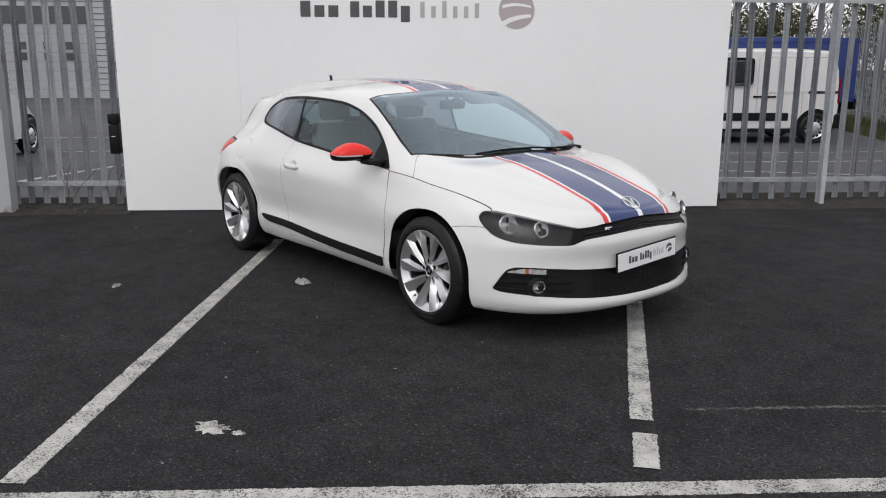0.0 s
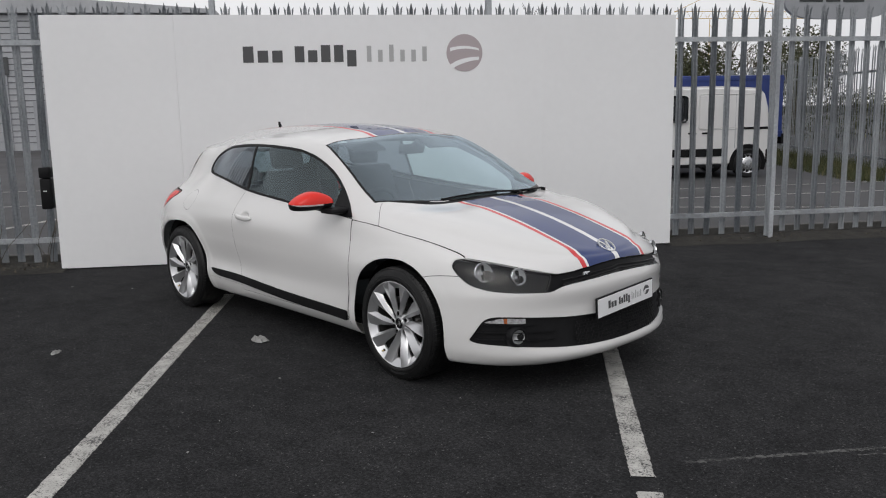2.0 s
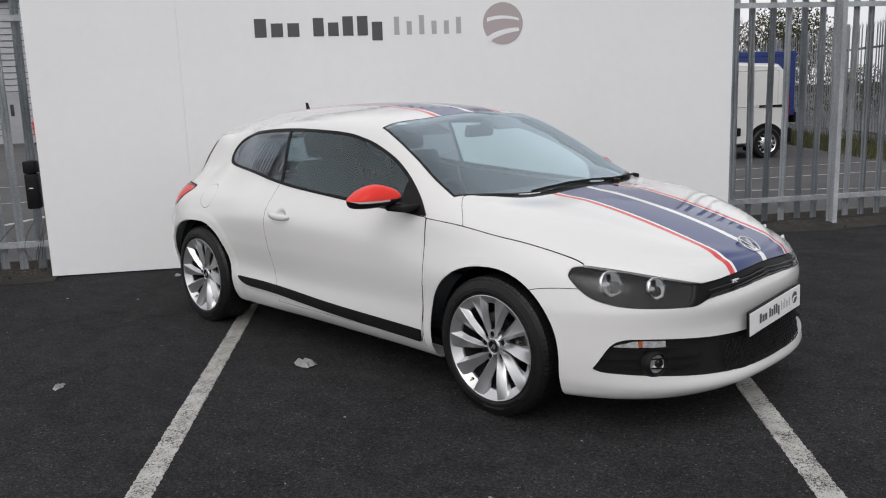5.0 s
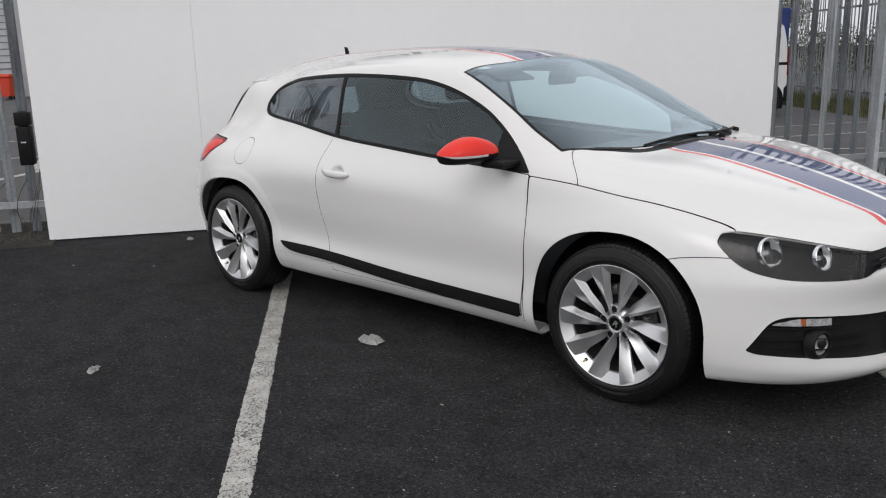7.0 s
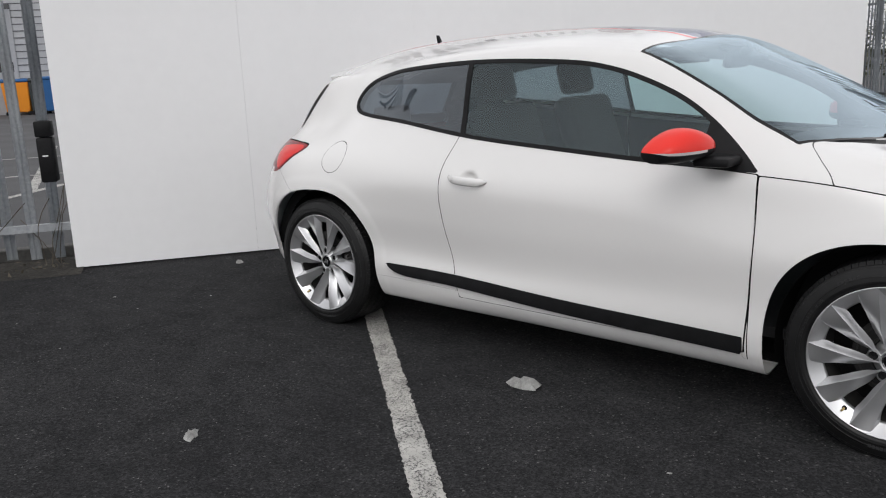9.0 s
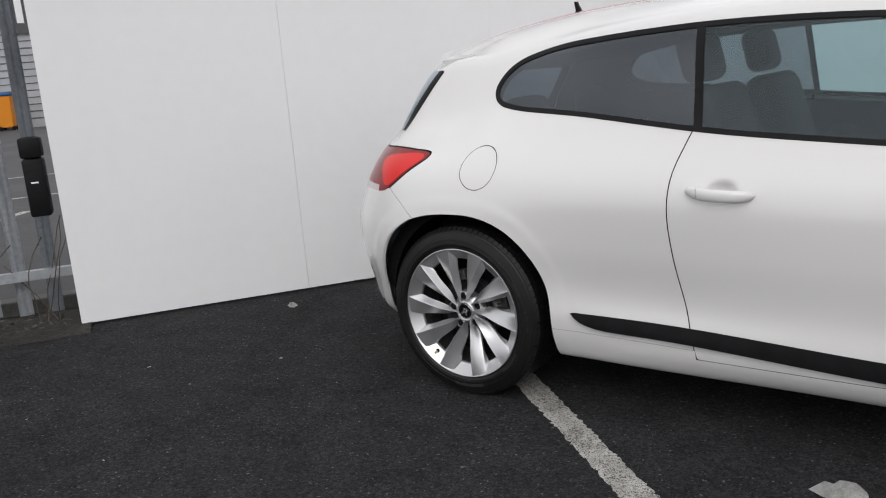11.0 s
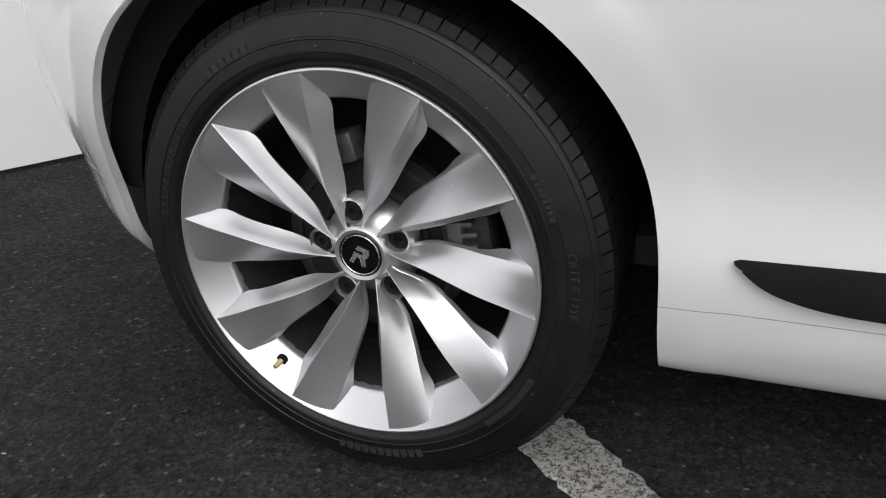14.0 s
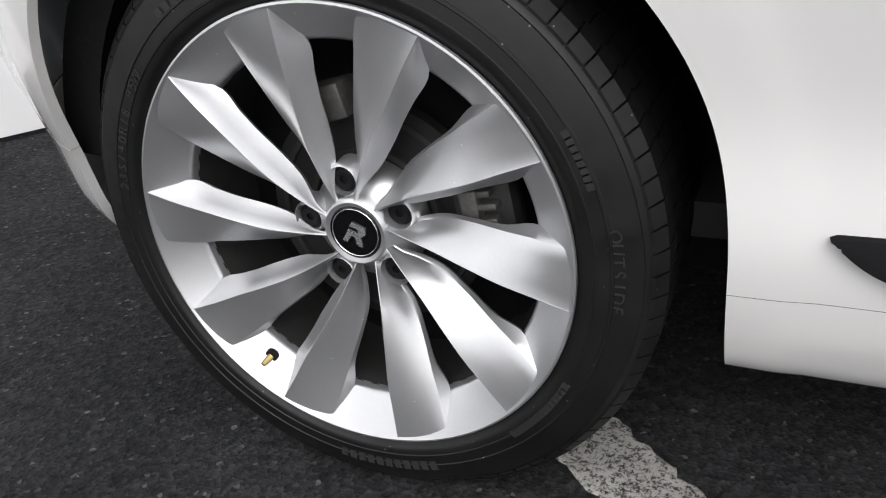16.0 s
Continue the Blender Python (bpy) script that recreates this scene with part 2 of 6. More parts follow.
M_LETTER = mat("dark_grey_lettering", (0.075, 0.075, 0.078), 0.5)
M_LETTER2 = mat("pale_grey_lettering", (0.42, 0.42, 0.42), 0.5)
M_LOGO = mat("mauve_logo", (0.44, 0.38, 0.39), 0.5)

M_BLUEVAN = mat("blue_truck_paint", (0.013, 0.036, 0.19), 0.35, 0, 0.5)
spread(M_BLUEVAN, (0.013, 0.036, 0.19), 0.15, 1.2, 20)
M_CLAD = mat("grey_cladding", (0.42, 0.43, 0.45), 0.55)
spread(M_CLAD, (0.42, 0.43, 0.45), 0.08, 0.6, 8)
M_CLADEDGE = mat("cladding_joint", (0.10, 0.10, 0.11), 0.7)
M_DOORGREY = mat("grey_shutter", (0.34, 0.35, 0.37), 0.6)
spread(M_DOORGREY, (0.34, 0.35, 0.37), 0.08, 0.8, 10)
M_PANE = mat("dark_pane", (0.02, 0.022, 0.025), 0.1, 0, 0.5)
M_ORANGE = mat("orange_bin", (0.75, 0.26, 0.01), 0.5)
M_BLUELID = mat("blue_bin", (0.015, 0.10, 0.28), 0.5)
M_REDBIN = mat("red_crate", (0.6, 0.06, 0.03), 0.5)
M_DARKBIN = mat("dark_bin", (0.03, 0.035, 0.035), 0.6)
M_GRASS = mat("rough_grass", (0.10, 0.11, 0.03), 0.8)
_oi = M_GRASS.node_tree.nodes.new("ShaderNodeNewGeometry")
feed(M_GRASS, "Base Color", ramp(M_GRASS, _oi.outputs["Random Per Island"], [(0.0, (0.025, 0.040, 0.012)), (0.5, (0.060, 0.070, 0.022)), (1.0, (0.15, 0.13, 0.06))]))
M_HEDGE = mat("hedge_leaf", (0.04, 0.05, 0.02), 0.8)
_oi = M_HEDGE.node_tree.nodes.new("ShaderNodeNewGeometry")
feed(M_HEDGE, "Base Color", ramp(M_HEDGE, _oi.outputs["Random Per Island"], [(0.0, (0.03, 0.04, 0.015)), (1.0, (0.10, 0.10, 0.05))]))
M_TWIG = mat("bare_twig", (0.09, 0.075, 0.06), 0.9)
spread(M_TWIG, (0.10, 0.085, 0.065), 0.25, 5, 60)
M_DIRT = mat("dirt", (0.05, 0.045, 0.035), 0.95)
spread(M_DIRT, (0.030, 0.027, 0.022), 0.5, 4, 40)
bump(M_DIRT, noise_of(M_DIRT, 30, 5), 0.8, 0.02)
M_CONC = mat("concrete", (0.20, 0.195, 0.18), 0.9)
spread(M_CONC, (0.11, 0.107, 0.10), 0.3, 2, 40)
M_SIGNGREY = mat("sign_grey", (0.30, 0.31, 0.33), 0.4)
M_CRANE = mat("crane_yellow", (0.6, 0.38, 0.08), 0.5)
M_LITTER = mat("grey_litter", (0.30, 0.30, 0.29), 0.8)
spread(M_LITTER, (0.30, 0.30, 0.29), 0.3, 30, 200)

# ---- helpers for things ----
def part(name, bm, material, parent=None, label="", smooth=False, at=None):
    """Links a bmesh as one mesh object under a thing or a part."""
    me = bpy.data.meshes.new(name)
    bm.normal_update()
    bm.to_mesh(me)
    bm.free()
    for m in material if isinstance(material, (list, tuple)) else [material]:
        me.materials.append(m)
    if smooth:
        me.shade_smooth()
        if smooth is not True:
            me.set_sharp_from_angle(angle=radians(smooth))
    ob = new(name, me)
    if parent is not None:
        ob.parent = parent
    if at is not None:
        ob.matrix_basis = at
    if label:
        ob["label"] = label
    return ob


def thing(name, label, category, m=None, group="", kind=""):
    ob = new(name)
    ob.empty_display_size = 0.1
    if m is not None:
        ob.matrix_world = m
    return tagged(ob, label, category, group, kind)


def box(bm, x0, x1, y0, y1, z0, z1, bevel=0.0, seg=2):
    vs = [bm.verts.new((x, y, z)) for x in (x0, x1) for y in (y0, y1) for z in (z0, z1)]
    fs = [bm.faces.new([vs[i] for i in q]) for q in ((0, 1, 3, 2), (4, 6, 7, 5), (0, 4, 5, 1), (2, 3, 7, 6), (0, 2, 6, 4), (1, 5, 7, 3))]
    if bevel:
        es = list({e for f in fs for e in f.edges})
        bmesh.ops.bevel(bm, geom=es, offset=bevel, segments=seg, affect="EDGES", profile=0.5)
    return bm


def boxed(*a, **k):
    return box(bmesh.new(), *a, **k)


def prism(bm, outline, y0, y1, axis="y"):
    """A closed outline of (a, b) pulled along an axis from y0 to y1."""
    put = {"y": lambda a, b, c: (a, c, b), "z": lambda a, b, c: (a, b, c), "x": lambda a, b, c: (c, a, b)}[axis]
    lo = [bm.verts.new(put(a, b, y0)) for a, b in outline]
    hi = [bm.verts.new(put(a, b, y1)) for a, b in outline]
    n = len(outline)
    bm.faces.new(lo), bm.faces.new(hi[::-1])
    for i in range(n):
        bm.faces.new((lo[i], hi[i], hi[(i + 1) % n], lo[(i + 1) % n]))
    bmesh.ops.recalc_face_normals(bm, faces=bm.faces[:])
    return bm


def spin(bm, profile, steps=64, axis="y", span=2 * math.pi, start=0.0):
    """Turns a profile of (radius, along) about an axis."""
    rings = []
    closed = abs(span - 2 * math.pi) < 1e-6
    count = steps if closed else steps + 1
    for i in range(count):
        a = start + span * i / steps
        c, s = math.cos(a), math.sin(a)
        rings.append([bm.verts.new((r * c, h, r * s) if axis == "y" else ((r * c, r * s, h) if axis == "z" else (h, r * c, r * s))) for r, h in profile])
    for i in range(steps):
        a, b = rings[i], rings[(i + 1) % count]
        for j in range(len(profile) - 1):
            bm.faces.new((a[j], a[j + 1], b[j + 1], b[j]))
    bmesh.ops.recalc_face_normals(bm, faces=bm.faces[:])
    return bm


def tube(bm, points, radius, steps=10):
    """A round bar along points."""
    rings = []
    for i, p in enumerate(points):
        a, b = Vector(points[max(i - 1, 0)]), Vector(points[min(i + 1, len(points) - 1)])
        q = (b - a).to_track_quat("Z", "Y")
        r = radius[i] if isinstance(radius, (list, tuple)) else radius
        rings.append([bm.verts.new(Vector(p) + q @ Vector((r * math.cos(k * 2 * math.pi / steps), r * math.sin(k * 2 * math.pi / steps), 0))) for k in range(steps)])
    for a, b in zip(rings, rings[1:]):
        for k in range(steps):
            bm.faces.new((a[k], a[(k + 1) % steps], b[(k + 1) % steps], b[k]))
    bm.faces.new(rings[0][::-1]), bm.faces.new(rings[-1])
    return bm


# The display board's frame: u along the board, w away from the car, z up.
BOARD = Matrix(((0.567, -0.8237, 0, -3.680), (0.8237, 0.567, 0, -1.031), (0, 0, 1, 0), (0, 0, 0, 1)))


def uw(u, w, z=0.0, turn=0.0):
    return BOARD @ pose(u, w, z, 0, 0, turn)


# ---- ground ----
def ground():
    bm = bmesh.new()
    vs = [bm.verts.new(p) for p in ((-900, -900, 0), (900, -900, 0), (900, 900, 0), (-900, 900, 0))]
    bm.faces.new(vs)
    tagged(part("ground", bm, M_ASPHALT), "dark coarse asphalt of a car park", "ground", kind="structure")
    bm = bmesh.new()
    box(bm, -60, 90, 0.42, 140, -0.05, 0.006)
    tagged(part("yard_ground", bm, M_YARD, at=BOARD), "paler grey asphalt yard behind the fence", "ground", kind="structure")


def painted_line(name, a, b, width, label, height=0.004, ragged=0.0035, material=None):
    """A painted stripe with ragged edges from a to b on the ground."""
    a, b = Vector((*a, 0)), Vector((*b, 0))
    d = (b - a).normalized()
    n = Vector((-d.y, d.x, 0))
    bm = bmesh.new()
    k = max(2, int((b - a).length / 0.012))
    rows = []
    for i in range(k + 1):
        p = a.lerp(b, i / k)
        w0, w1 = (width / 2 + random.uniform(-ragged, ragged) for _ in range(2))
        rows.append([bm.verts.new(p + n * s + Vector((0, 0, z))) for s, z in ((-w0, 0.0005), (-w0 + 0.004, height), (w1 - 0.004, height), (w1, 0.0005))])
    for r, q in zip(rows, rows[1:]):
        for j in range(3):
            bm.faces.new((r[j], q[j], q[j + 1], r[j + 1]))
    bmesh.ops.recalc_face_normals(bm, faces=bm.faces[:])
    return tagged(part(name, bm, material or M_LINE), label, "road marking", "parking bay lines", "structure")


ground()
painted_line("bay_line", (-1.438, -0.44), (-.156, -1.519), 0.098, "greyed, heavily worn stretch of a white bay line", .003, .006, M_OLDLINE)
painted_line("bay_line", (-.152, -1.522), (1.912, -3.26), 0.102, "worn white parking bay line on asphalt")
painted_line("bay_line", (1.55, 0.72), (2.975, -0.992), 0.10, "worn white parking bay line on asphalt")
painted_line("bay_line", (3.07, -1.09), (3.27, -1.33), 0.10, "short worn white stub of a bay line")
painted_line("bay_line", (0.36, -5.6), (6.2, 2.45), 0.095, "worn white line across the bay ends")

# ---- display board and fence ----
def bars(parent, spec, material, z0, depth=0.004):
    """Upright bars that stand for words: (u, width, low, high) each."""
    for u, wd, lo, hi in spec:
        part("lettering", boxed(u, u + wd, -depth, 0.001, z0 + lo, z0 + hi, bevel=0.001, seg=1), material, parent)


def word(u0, u1, heights, gap=0.28):
    """Bars over a word's width, one a letter, of the letters' heights."""
    step = (u1 - u0) / len(heights)
    return [(u0 + i * step, step * (1 - gap), lo, hi) for i, (lo, hi) in enumerate(heights)]


CAP, LOW, TALL, TAIL = (0, .155), (0, .115), (0, .165), (-.045, .115)


def display_board():
    b = thing("display_board", "large white sheet display board with grey lettering against the fence", "display board", BOARD)
    edges = [0.0, 1.22, 2.44, 3.66, 4.88, 6.32]
    for a, c in zip(edges, edges[1:]):
        part("sheet", boxed(a + (.0006 if a == 1.22 else .0001), c - (.0005 if c == 1.22 else .0001), 0.0, 0.018, 0.015, 2.44, bevel=0.0004 if a > 1.3 else 0.0010, seg=1), M_WHITE, b)
    bars(b, word(1.86, 2.28, [CAP, LOW, LOW]), M_LETTER, 1.985)
    bars(b, word(2.36, 3.0, [CAP, LOW, TALL, TALL, TAIL]), M_LETTER, 1.985)
    bars(b, word(3.07, 3.74, [CAP, LOW, TALL, LOW, LOW, (0, .145)], 0.6), M_LETTER2, 1.985)
    bm = bmesh.new()
    prism(bm, [(4.06 + .185 * math.cos(a), 2.065 + .185 * math.sin(a)) for a in np.linspace(0, 2 * math.pi, 48, endpoint=False)], -0.004, 0.001)
    disc = part("round_logo", bm, M_LOGO, b, "mauve grey disc with a pale road-like curve")
    bm = bmesh.new()
    for y0, y1, w0, w1 in ((.03, .055, .02, .035), (-.055, -.11, .03, .06)):
        up, dn = [], []
        for k in range(15):
            t = k / 14
            x = -.165 + .33 * t
            c = y0 + (y1 - y0) * (1 - t) ** 2 * 1.6 if y1 < 0 else y0 + (y1 - y0) * math.sin(t * math.pi)
            wd = w0 + (w1 - w0) * (1 - t)
            if x * x + c * c > .16**2:
                x *= .9
            up.append((4.06 + x, 2.065 + c + wd / 2)), dn.append((4.06 + x, 2.065 + c - wd / 2))
        prism(bm, up + dn[::-1], -0.006, -0.003)
    part("logo_curve", bm, M_WHITE, disc)


def pale_mesh(height):
    """A W-section steel pale with a pointed, splayed top."""
    wd, d = 0.072, 0.007
    sec = [(-wd / 2, 0), (-wd / 2 + .013, -d), (-.011, -d), (0, -d * .2), (.011, -d), (wd / 2 - .013, -d), (wd / 2, 0)]
    bm = bmesh.new()
    rows = [[bm.verts.new((x, y, z)) for x, y in sec] for z in (0.0, height - .17)]
    for a, b in zip(rows, rows[1:]):
        for i in range(len(sec) - 1):
            bm.faces.new((a[i], a[i + 1], b[i + 1], b[i]))
    top = rows[-1]
    h0 = height - .17
    # three splayed tongues
    tip = lambda x, y, z: bm.verts.new((x, y, h0 + z))
    l1, l2, l3 = tip(-.046, .006, .085), tip(-.030, .0, .095), tip(-.050, .010, .125)
    bm.faces.new((top[0], top[1], l2, l1)), bm.faces.new((l1, l2, l3))
    r1, r2, r3 = tip(.046, .006, .085), tip(.030, .0, .095), tip(.050, .010, .125)
    bm.faces.new((top[5], top[6], r1, r2)), bm.faces.new((r2, r1, r3))
    c1, c2, c3 = tip(-.018, -d, .10), tip(.018, -d, .10), tip(0, -d * 1.2, .17)
    bm.faces.new((top[1], top[2], c1)), bm.faces.new((top[2], top[3], c1)), bm.faces.new((top[3], c2, c1))
    bm.faces.new((top[3], top[4], c2)), bm.faces.new((top[4], top[5], c2)), bm.faces.new((c1, c2, c3))
    bmesh.ops.solidify(bm, geom=bm.faces[:], thickness=0.003)
    bmesh.ops.recalc_face_normals(bm, faces=bm.faces[:])
    me = bpy.data.meshes.new("pale")
    bm.to_mesh(me)
    bm.free()
    me.materials.append(M_GALV)
    return me


def fence(name, label, m, u0, u1, posts, pitch=0.152, height=2.59, base=0.06, step=None):
    f = thing(name, label, "fence", m, kind="structure")
    me = pale_mesh(height - base)
    rnd = random.Random(7)
    u = u0
    while u <= u1:
        if step and u > step[0] - 1e-6:
            pitch = step[1]
        p = new("pale", me)
        p.parent = f
        p.matrix_basis = pose(u, 0.215, base + rnd.uniform(-.01, .01), rnd.uniform(-.5, .5), rnd.uniform(-.5, .5), 180)
        u += pitch
    for z in (0.28, 2.2):
        bm = bmesh.new()
        box(bm, u0 - .1, u1 + .1, .155, .161, z - .025, z + .025)
        box(bm, u0 - .1, u1 + .1, .161, .2, z + .019, z + .025)
        part("rail", bm, M_GALV, f)
    for u in posts:
        bm = bmesh.new()
        box(bm, u - .025, u + .025, .04, .047, -.05, height + .03)
        box(bm, u - .025, u + .025, .14, .147, -.05, height + .03)
        box(bm, u - .004, u + .004, .047, .14, -.05, height + .03)
        part("post", bm, M_GALV, f)
    return f


display_board()
fence("palisade_fence", "galvanised steel palisade fence with pointed pales", BOARD, -2.884, 13.6, (1.58, 4.33, 7.53, 10.3, 12.9), 0.153, step=(6.296, .184))

# ---- the hatchback's body surface: longitudinal lines over its length, lofted ----
def hermite(knots, q):
    """A smooth curve through (x, value) knots, read at q."""
    k = np.array(knots, float)
    x, v = k[:, 0], k[:, 1]
    d = np.diff(v) / np.diff(x)
    m = np.concatenate([[d[0]], (d[:-1] * np.diff(x)[1:] + d[1:] * np.diff(x)[:-1]) / (x[2:] - x[:-2]), [d[-1]]])
    q = np.clip(q, x[0], x[-1])
    i = np.clip(np.searchsorted(x, q) - 1, 0, len(x) - 2)
    h = x[i + 1] - x[i]
    t = (q - x[i]) / h
    return ((2 * t**3 - 3 * t**2 + 1) * v[i] + (t**3 - 2 * t**2 + t) * h * m[i]
            + (3 * t**2 - 2 * t**3) * v[i + 1] + (t**3 - t**2) * h * m[i + 1])


# For each line: tail x, nose x, roundness of the ends in plan, half-width knots, height knots.
LINES = [
    (-1.85, 2.05, 2.6, [(-1.9, .70), (0, .70), (1.9, .70)], [(-1.9, .22), (-.9, .19), (1, .178), (1.98, .157)]),
    (-1.95, 2.145, 2.6, [(-1.9, .80), (-1.3, .81), (0, .805), (.9, .815), (1.3, .845), (1.6, .855)],
     [(-1.95, .235), (-1.6, .22), (-.9, .19), (0, .185), (1, .176), (1.6, .170), (2.145, .168)]),
    (-2.00, 2.205, 2.6, [(-1.9, .892), (-1.3, .865), (-.8, .85), (0, .855), (.9, .868), (1.3, .885), (1.6, .885)],
     [(-2.02, .30), (-1.6, .275), (-.9, .245), (1, .24), (1.6, .228), (2.205, .216)]),
    (-2.035, 2.193, 2.6, [(-1.9, .905), (-1.3, .90), (-.85, .872), (0, .874), (.9, .882), (1.3, .905), (1.65, .897)],
     [(-2.06, .40), (-1.6, .38), (-.9, .335), (1, .315), (1.6, .315), (2.193, .28)]),
    (-2.06, 2.165, 2.65, [(-1.9, .925), (-1.3, .91), (-.85, .862), (0, .862), (.9, .876), (1.3, .905), (1.65, .89)],
     [(-2.09, .50), (-1.6, .50), (-.9, .45), (1, .44), (1.6, .45), (2.165, .46)]),
    (-2.065, 2.180, 2.6, [(-1.9, .930), (-1.3, .905), (-.85, .882), (0, .876), (.9, .88), (1.3, .893), (1.65, .875)],
     [(-2.10, .64), (-1.6, .65), (-.9, .61), (0, .60), (1, .59), (1.6, .575), (2.180, .555)]),
    (-2.022, 2.155, 2.5, [(-1.9, .81), (-1.76, .842), (-1.6, .866), (-1.45, .862), (-1.2, .857), (-.85, .870), (0, .868), (.9, .852), (1.3, .852), (1.65, .84)],
     [(-2.085, .80), (-1.76, .84), (-1.6, .835), (-1.2, .825), (-.9, .80), (0, .77), (.9, .75), (1.3, .725), (1.65, .695), (2.155, .635)]),
    (-1.988, 2.128, 2.35, [(-1.9, .65), (-1.76, .675), (-1.69, .68), (-1.5, .652), (-1.24, .645), (-1.1, .668), (-.835, .72), (-.415, .777), (0, .795), (.45, .812), (.84, .828), (1.1, .812), (1.4, .787), (1.7, .76)],
     [(-2.04, .90), (-1.75, .965), (-1.4, 1.01), (-1.24, 1.04), (-1.12, 1.028), (-.835, 1.01), (-.415, .962), (0, .927), (.45, .893), (.84, .872), (1.06, .855), (1.39, .805), (1.7, .747), (1.9, .714), (2.128, .698)]),
    (-1.99, 2.108, 2.25, [(-1.9, .62), (-1.765, .66), (-1.66, .605), (-1.56, .560), (-1.3, .530), (-1.175, .537), (-.9, .59), (-.45, .65), (0, .668), (.2, .664), (.32, .650), (.5, .674), (.75, .722), (.95, .76), (1.05, .762), (1.3, .74), (1.7, .70)],
     [(-1.99, .935), (-1.78, .975), (-1.65, 1.10), (-1.55, 1.185), (-1.3, 1.215), (-1.175, 1.222), (-.9, 1.262), (-.45, 1.288), (0, 1.286), (.2, 1.266), (.34, 1.25), (.5, 1.178), (.64, 1.10), (.8, .998), (.95, .935), (1.06, .903), (1.39, .85), (1.7, .784), (1.9, .742), (2.108, .712)]),
    (-1.94, 2.09, 2.25, [(-1.9, .45), (-1.56, .475), (-1.2, .475), (-.9, .51), (-.45, .565), (0, .585), (.3, .58), (.5, .605), (.75, .65), (.95, .685), (1.1, .685), (1.4, .65), (1.7, .61)],
     [(-1.94, 1.03), (-1.75, 1.16), (-1.6, 1.215), (-1.45, 1.235), (-1.175, 1.268), (-.8, 1.312), (-.4, 1.333), (0, 1.332), (.22, 1.312), (.34, 1.290), (.5, 1.219), (.65, 1.140), (.85, 1.025), (1.0, .955), (1.1, .933), (1.4, .896), (1.72, .829), (1.9, .779), (2.09, .724)]),
    (-1.88, 2.065, 2.25, [(-1.8, .27), (-1.5, .28), (-1, .29), (0, .31), (.3, .32), (.7, .36), (1.1, .39), (1.5, .36), (1.8, .34)],
     [(-1.88, 1.15), (-1.78, 1.225), (-1.6, 1.275), (-1.21, 1.345), (-.75, 1.380), (-.3, 1.391), (.05, 1.376), (.33, 1.333), (.55, 1.237), (.8, 1.107), (1.0, 1.0), (1.1, .957), (1.4, .914), (1.72, .84), (1.9, .788), (2.065, .735)]),
    (-1.82, 2.045, 2.25, [(-1.8, .0), (2, .0)],
     [(-1.82, 1.262), (-1.6, 1.305), (-1.21, 1.370), (-.75, 1.399), (-.3, 1.408), (.05, 1.392), (.36, 1.345), (.6, 1.24), (.85, 1.107), (1.06, .99), (1.14, .964), (1.4, .922), (1.72, .85), (1.9, .795), (2.045, .742)]),
]
NU, NV = 620, 16      # stations along the body; steps between neighbouring lines


def body_grid(NU, NV):
    """Points of the right half (half-width positive), stations by lines."""
    s = np.linspace(-1, 1, NU)
    xa, xb = 1.28, -1.35
    rows = []
    for x0, x1, n, ws, zs in LINES:
        x, e = np.empty(NU), np.ones(NU)
        f, r = s > .45, s < -.45
        x[~f & ~r] = xb + (xa - xb) * (s[~f & ~r] + .45) / .9
        a = (s[f] - .45) / .55 * math.pi / 2
        x[f], e[f] = xa + (x1 - xa) * np.sin(a) ** (2 / n) , np.cos(a).clip(0) ** (2 / n)
        a = (-.45 - s[r]) / .55 * math.pi / 2
        x[r], e[r] = xb - (xb - x0) * np.sin(a) ** (2 / n), np.cos(a).clip(0) ** (2 / n)
        rows.append(np.stack([x, hermite(ws, x) * e, hermite(zs, x)], 1))
    rows = np.array(rows)                               # lines, stations, 3
    # spread the stations evenly along the ends, and round the sections with a spline over the lines
    t = np.linspace(0, len(LINES) - 1, (len(LINES) - 1) * NV + 1)
    i = np.clip(t.astype(int), 0, len(LINES) - 2)
    u = (t - i)[:, None, None]
    ext = np.concatenate([rows[:1] * 2 - rows[1:2], rows, rows[-1:]])
    ext[-1] = rows[-2] * [1, -1, 1]
    p0, p1, p2, p3 = ext[i], ext[i + 1], ext[i + 2], ext[i + 3]
    d = lambda a, b: np.maximum(np.linalg.norm(a - b, axis=-1, keepdims=True), 1e-4) ** .5
    d01, d12, d23 = d(p0, p1), d(p1, p2), d(p2, p3)
    m1 = (p1 - p0) / d01 - (p2 - p0) / (d01 + d12) + (p2 - p1) / d12
    m2 = (p2 - p1) / d12 - (p3 - p1) / (d12 + d23) + (p3 - p2) / d23
    m1, m2 = m1 * d12, m2 * d12
    g = (2 * u**3 - 3 * u**2 + 1) * p1 + (u**3 - 2 * u**2 + u) * m1 + (3 * u**2 - 2 * u**3) * p2 + (u**3 - u**2) * m2
    g[:, :, 1] = g[:, :, 1].clip(0)
    g[-1, :, 1] = 0
    return g.transpose(1, 0, 2)                          # stations, girth, 3

